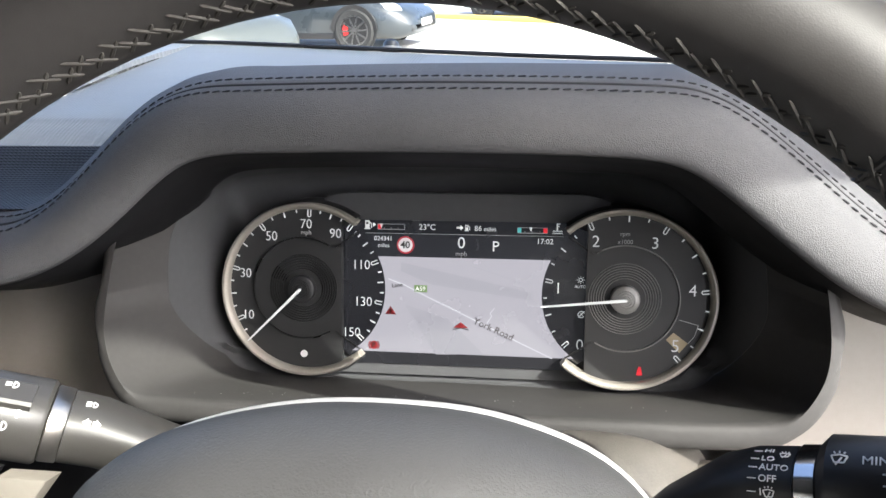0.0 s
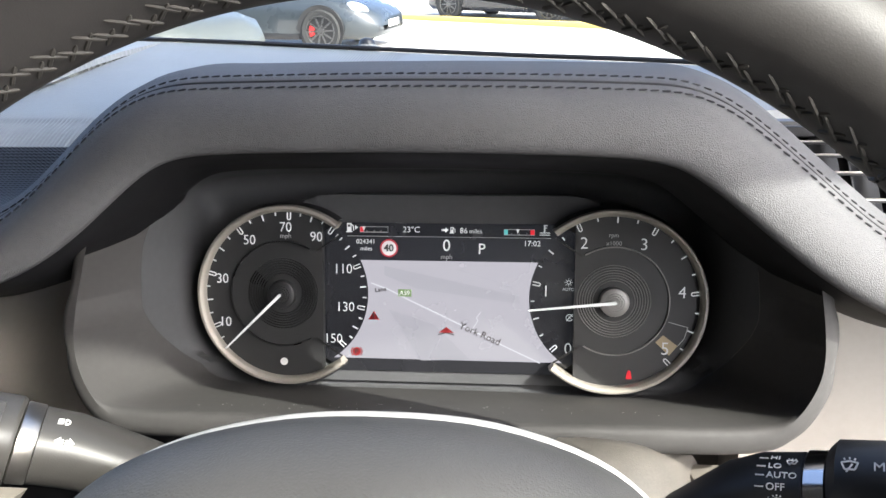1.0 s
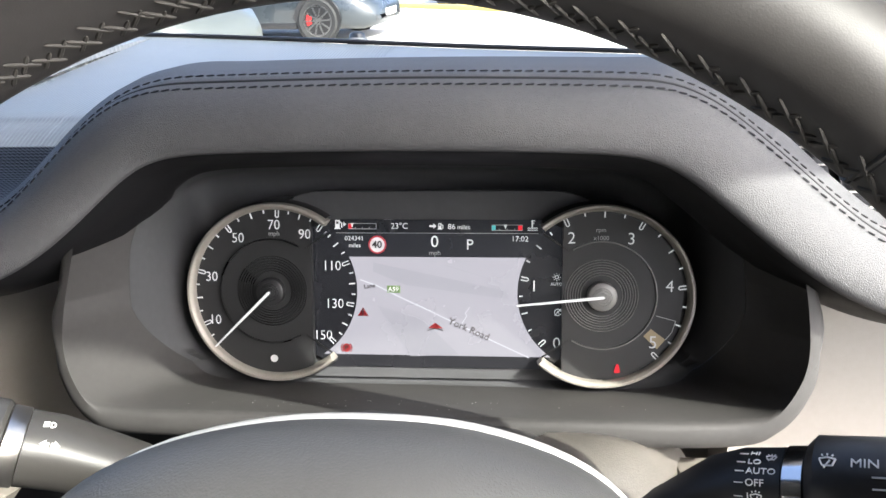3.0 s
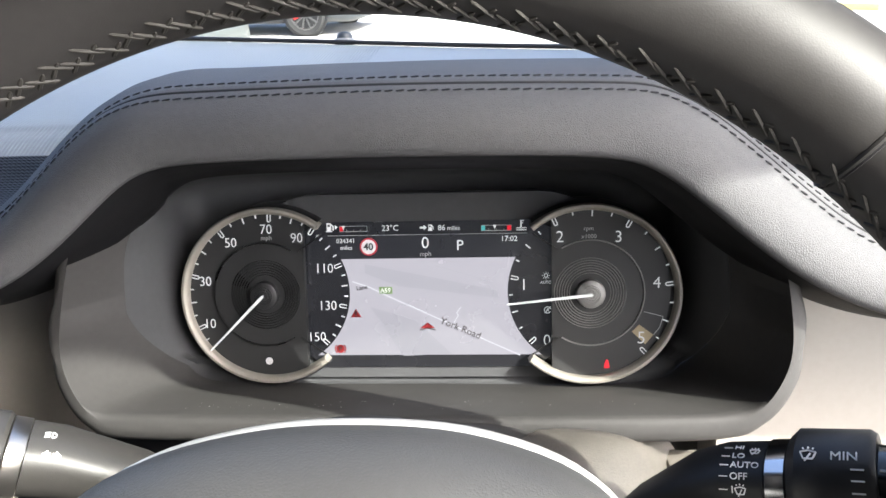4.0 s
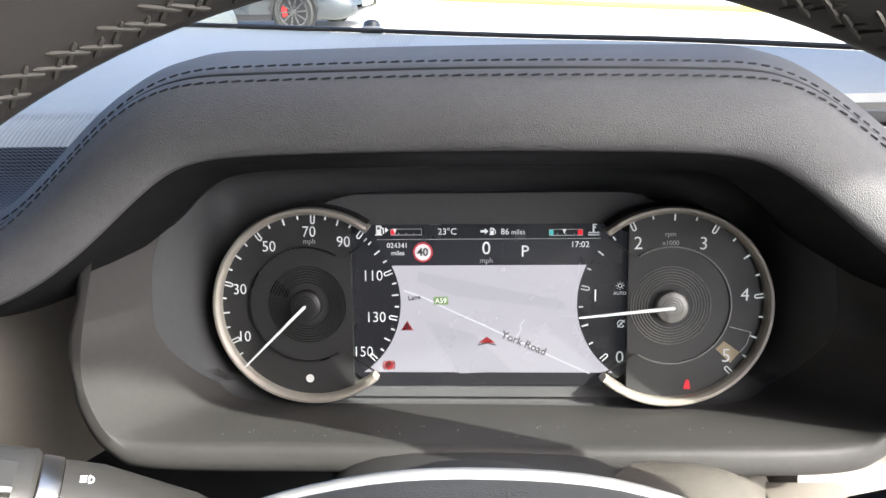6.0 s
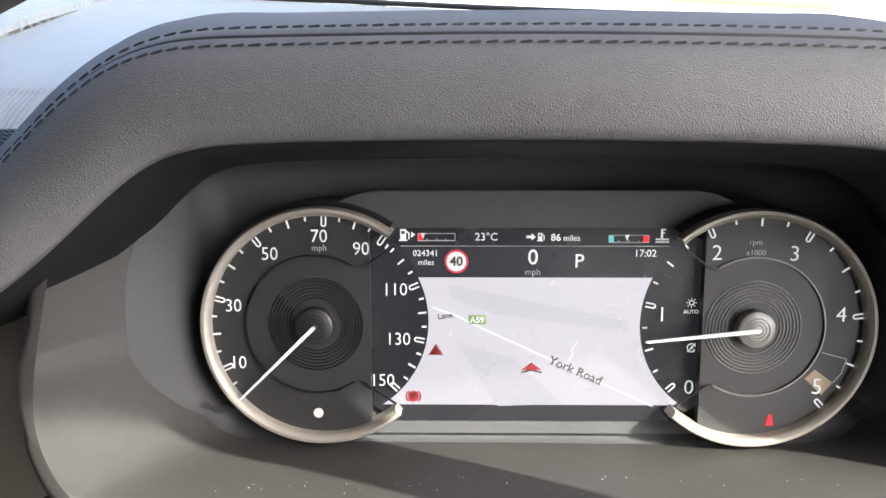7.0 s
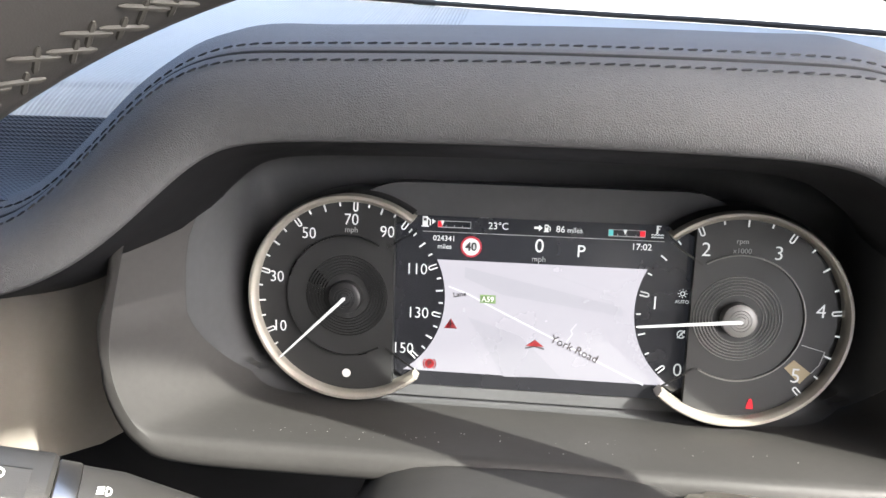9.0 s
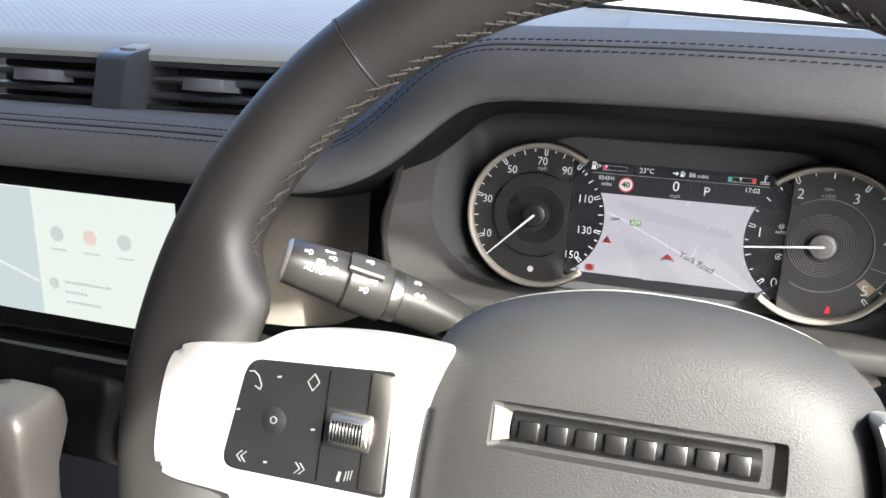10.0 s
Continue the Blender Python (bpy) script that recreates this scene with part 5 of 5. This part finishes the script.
left, left_parts, lf, ll = stalk("indicator_stalk", "black indicator and light stalk with white symbols", (-0.0675, -0.1150, -0.0394), (-0.1578, -0.1623, -0.0066),
    [("arm", "", ((0.0, 0.0085, 0.0068), (0.02, 0.0108, 0.0085), (0.045, 0.0124, 0.0102), (0.055, 0.0126, 0.0104))),
     ("ring", "chrome ring", ((0.0552, 0.0127, 0.0105), (0.0556, 0.0130, 0.0108), (0.0602, 0.0132, 0.0110), (0.0606, 0.0128, 0.0106))),
     ("sleeve", "", ((0.0608, 0.0134, 0.0114), (0.062, 0.0140, 0.0124), (0.079, 0.0138, 0.0121), (0.0798, 0.0130, 0.0114))),
     ("knob", "rotary light switch", ((0.080, 0.0124, 0.0106), (0.081, 0.0128, 0.0110), (0.104, 0.0112, 0.0093), (0.1058, 0.0109, 0.0091))),
     ("end_cap", "pale chamfered end", ((0.1058, 0.0109, 0.0091), (0.1066, 0.0106, 0.0088), (0.1076, 0.0094, 0.0076)))],
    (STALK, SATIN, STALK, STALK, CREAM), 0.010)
# the raised thumb rest of the light switch
hump = [[Vector((x, -0.0020 + y, z)) for y, z in ((-0.0052, 0.0), (-0.0050, 0.0016), (-0.0040, 0.0024), (0.0040, 0.0024), (0.0050, 0.0016), (0.0052, 0.0))] for x in (-0.0076, -0.0070, 0.0070, 0.0076)]
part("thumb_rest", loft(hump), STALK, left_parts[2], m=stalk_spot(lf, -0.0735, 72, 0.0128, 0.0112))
right, right_parts, rf, rl = stalk("wiper_stalk", "black wiper stalk with white lettering and a chrome ring", (0.066, -0.108, -0.042), (0.176, -0.1694, -0.0205),
    [("arm", "", ((0.0, 0.006, 0.005), (0.018, 0.0085, 0.0075), (0.036, 0.0128, 0.0110), (0.046, 0.0141, 0.0121), (0.058, 0.0145, 0.0125))),
     ("ring", "chrome ring", ((0.0582, 0.0145, 0.0125), (0.0586, 0.0150, 0.0130), (0.0636, 0.0152, 0.0132), (0.0640, 0.0146, 0.0126))),
     ("sleeve", "", ((0.0642, 0.0152, 0.0140), (0.0668, 0.0168, 0.0166), (0.0850, 0.0168, 0.0166), (0.0866, 0.0158, 0.0154))),
     ("band", "satin ring", ((0.0867, 0.0140, 0.0125), (0.0870, 0.0140, 0.0125), (0.0890, 0.0138, 0.0122))),
     ("knob", "", ((0.0891, 0.0150, 0.0142), (0.0900, 0.0160, 0.0154), (0.120, 0.0152, 0.0144), (0.1235, 0.012, 0.011)))],
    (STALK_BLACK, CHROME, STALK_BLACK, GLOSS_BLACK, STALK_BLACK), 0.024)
for s, q in (("HI", 90), ("LO", 75), ("AUTO", 59), ("OFF", 41), ("1", 22)):
    on_stalk(right, rf, s, 0.0020, 0.0490, q, 0.0143, 0.0123, align="LEFT")
    part("marking_dash", box(-0.0012, 0.0012, -0.00012, 0.00012, -0.0001, 0.00025), WHITE_MARK, right, m=stalk_spot(rf, 0.0472, q, 0.0141, 0.0121))
on_stalk(right, rf, "MIN", 0.0027, 0.0793, 62, 0.0168, 0.0166)
on_stalk(right, rf, "MAX", 0.0027, 0.0800, -4, 0.0168, 0.0166)
for i in range(4):
    part("marking_dash", box(-0.0016, 0.0016, -0.0002, 0.0002, -0.0001, 0.0003), WHITE_MARK, right, m=stalk_spot(rf, 0.0824, 47 - 12 * i, 0.0168, 0.0166))


for s, q in (("OFF", 58), ("INT", 42), ("ON", 26)):
    on_stalk(right, rf, s, 0.0028, 0.0915, q, 0.0160, 0.0154, align="LEFT")
part("marking_dash", box(-0.0007, 0.0007, -0.0003, 0.0003, -0.0001, 0.0003), WHITE_MARK, right, m=stalk_spot(rf, 0.0879, 58, 0.0140, 0.0125))


def wiper_icon(ob, m, size=1.0):
    """A windscreen outline with a blade and drops."""
    bm = bmesh.new()
    for a, b in (((-0.002, 0.001), (-0.0012, -0.0012)), ((-0.0012, -0.0012), (0.0012, -0.0012)), ((0.0012, -0.0012), (0.002, 0.001)), ((-0.002, 0.001), (0.0, 0.0015)), ((0.0, 0.0015), (0.002, 0.001)),
                 ((-0.0008, -0.002), (0.0006, 0.0006)), ((-0.0014, 0.0024), (-0.0011, 0.0019)), ((0.0, 0.0027), (0.0, 0.0021)), ((0.0014, 0.0024), (0.0011, 0.0019))):
        bar(a[0] * size, a[1] * size, b[0] * size, b[1] * size, 0.0004 * size, 0.0, 0.0003, bm)
    tagged(part("wiper_icon", bm, WHITE_MARK, ob, m=m @ pose(0, 0, 0.0001, -90, 0, 0)), kind="stuff")


wiper_icon(right, stalk_spot(rf, 0.0705, 62, 0.0168, 0.0166))
wiper_icon(right, stalk_spot(rf, 0.0520, 21, 0.0145, 0.0125), 0.75)
wiper_icon(right, stalk_spot(rf, 0.0552, 82, 0.0145, 0.0125), 0.7)
wiper_icon(right, stalk_spot(rf, 0.0735, -6, 0.0168, 0.0166))


def lamp_icon(ob, m, rays=3, s=1.0):
    """A headlamp outline with its beams."""
    bm = lathe([(0.0011 * s, -0.0003), (0.0011 * s, 0.0), (0.0015 * s, 0.0), (0.0015 * s, -0.0003)], 14, -90, 90)
    bar(0.0, -0.0013 * s, 0.0, 0.0013 * s, 0.0004 * s, 0.0, 0.0003, bm)
    for i in range(rays):
        z = (i - (rays - 1) / 2) * 0.0010 * s
        bar(-0.0024 * s, z - 0.0002, -0.0006 * s, z + 0.0002, 0.0004 * s, 0.0, 0.0003, bm)
    part("lamp_icon", bm, WHITE_MARK, ob, m=m @ pose(0, 0, 0.0001, -90, 0, 0))


def turn_icon(ob, m):
    for k in (-1, 1):
        out = [(0.0003, 0.0007), (0.0012, 0.0007), (0.0012, 0.0014), (0.0028, 0.0), (0.0012, -0.0014), (0.0012, -0.0007), (0.0003, -0.0007)]
        part("arrow_icon", prism([(k * x, z) for x, z in out][::k], -0.0003, 0.0), WHITE_MARK, ob, m=m @ pose(0, 0, 0.0001, -90, 0, 0))


on_stalk(left, lf, "AUTO", 0.0022, -0.0945, 18, 0.0120, 0.0102)
on_stalk(left, lf, "OFF", 0.0020, -0.0900, 82, 0.0123, 0.0105)
part("marking_dash", box(-0.0012, 0.0012, -0.00015, 0.00015, -0.0001, 0.0003), WHITE_MARK, left, m=stalk_spot(lf, -0.0885, 18, 0.0124, 0.0106))
part("marking_dash", box(-0.0012, 0.0012, -0.00015, 0.00015, -0.0001, 0.0003), WHITE_MARK, left, m=stalk_spot(lf, -0.0865, 38, 0.0125, 0.0107))
lamp_icon(left, stalk_spot(lf, -0.0925, 40, 0.0122, 0.0104), 3, 1.0)
lamp_icon(left, stalk_spot(lf, -0.0985, 62, 0.0117, 0.0099), 2, 1.0)
lamp_icon(left, stalk_spot(lf, -0.0880, 62, 0.0124, 0.0106), 2, 0.9)
lamp_icon(left, stalk_spot(lf, -0.0725, 72, 0.0153, 0.0137), 2, 0.95)
lamp_icon(left, stalk_spot(lf, -0.0690, 32, 0.0140, 0.0124), 2, 0.9)
lamp_icon(left, stalk_spot(lf, -0.0720, 12, 0.0140, 0.0124), 2, 1.0)
turn_icon(left, stalk_spot(lf, -0.0480, 40, 0.0126, 0.0104))
lamp_icon(left, stalk_spot(lf, -0.0490, 78, 0.0126, 0.0104), 3, 0.9)


# ---- dust on the shelf of the cluster ----
def build_dust():
    rng = random.Random(7)
    bm = bmesh.new()
    for i in range(120):
        x = rng.uniform(-0.125, 0.125)
        k = rng.random()
        y = -0.048 + 0.034 * k
        z = -0.0393 - 0.0052 * (y + 0.049) / 0.038
        r = rng.uniform(0.00007, 0.0002)
        m = Matrix.Translation((x, y, z)) @ Matrix.Diagonal((r * rng.uniform(0.7, 2.0), r, r * 0.5, 1))
        bmesh.ops.create_icosphere(bm, subdivisions=1, radius=1.0, matrix=m)
    ob = part("dust", bm, WHITE_MARK, None, m=ROOT)
    tagged(ob, "pale dust specks lying on the cluster shelf", "dust", kind="stuff")


build_dust()
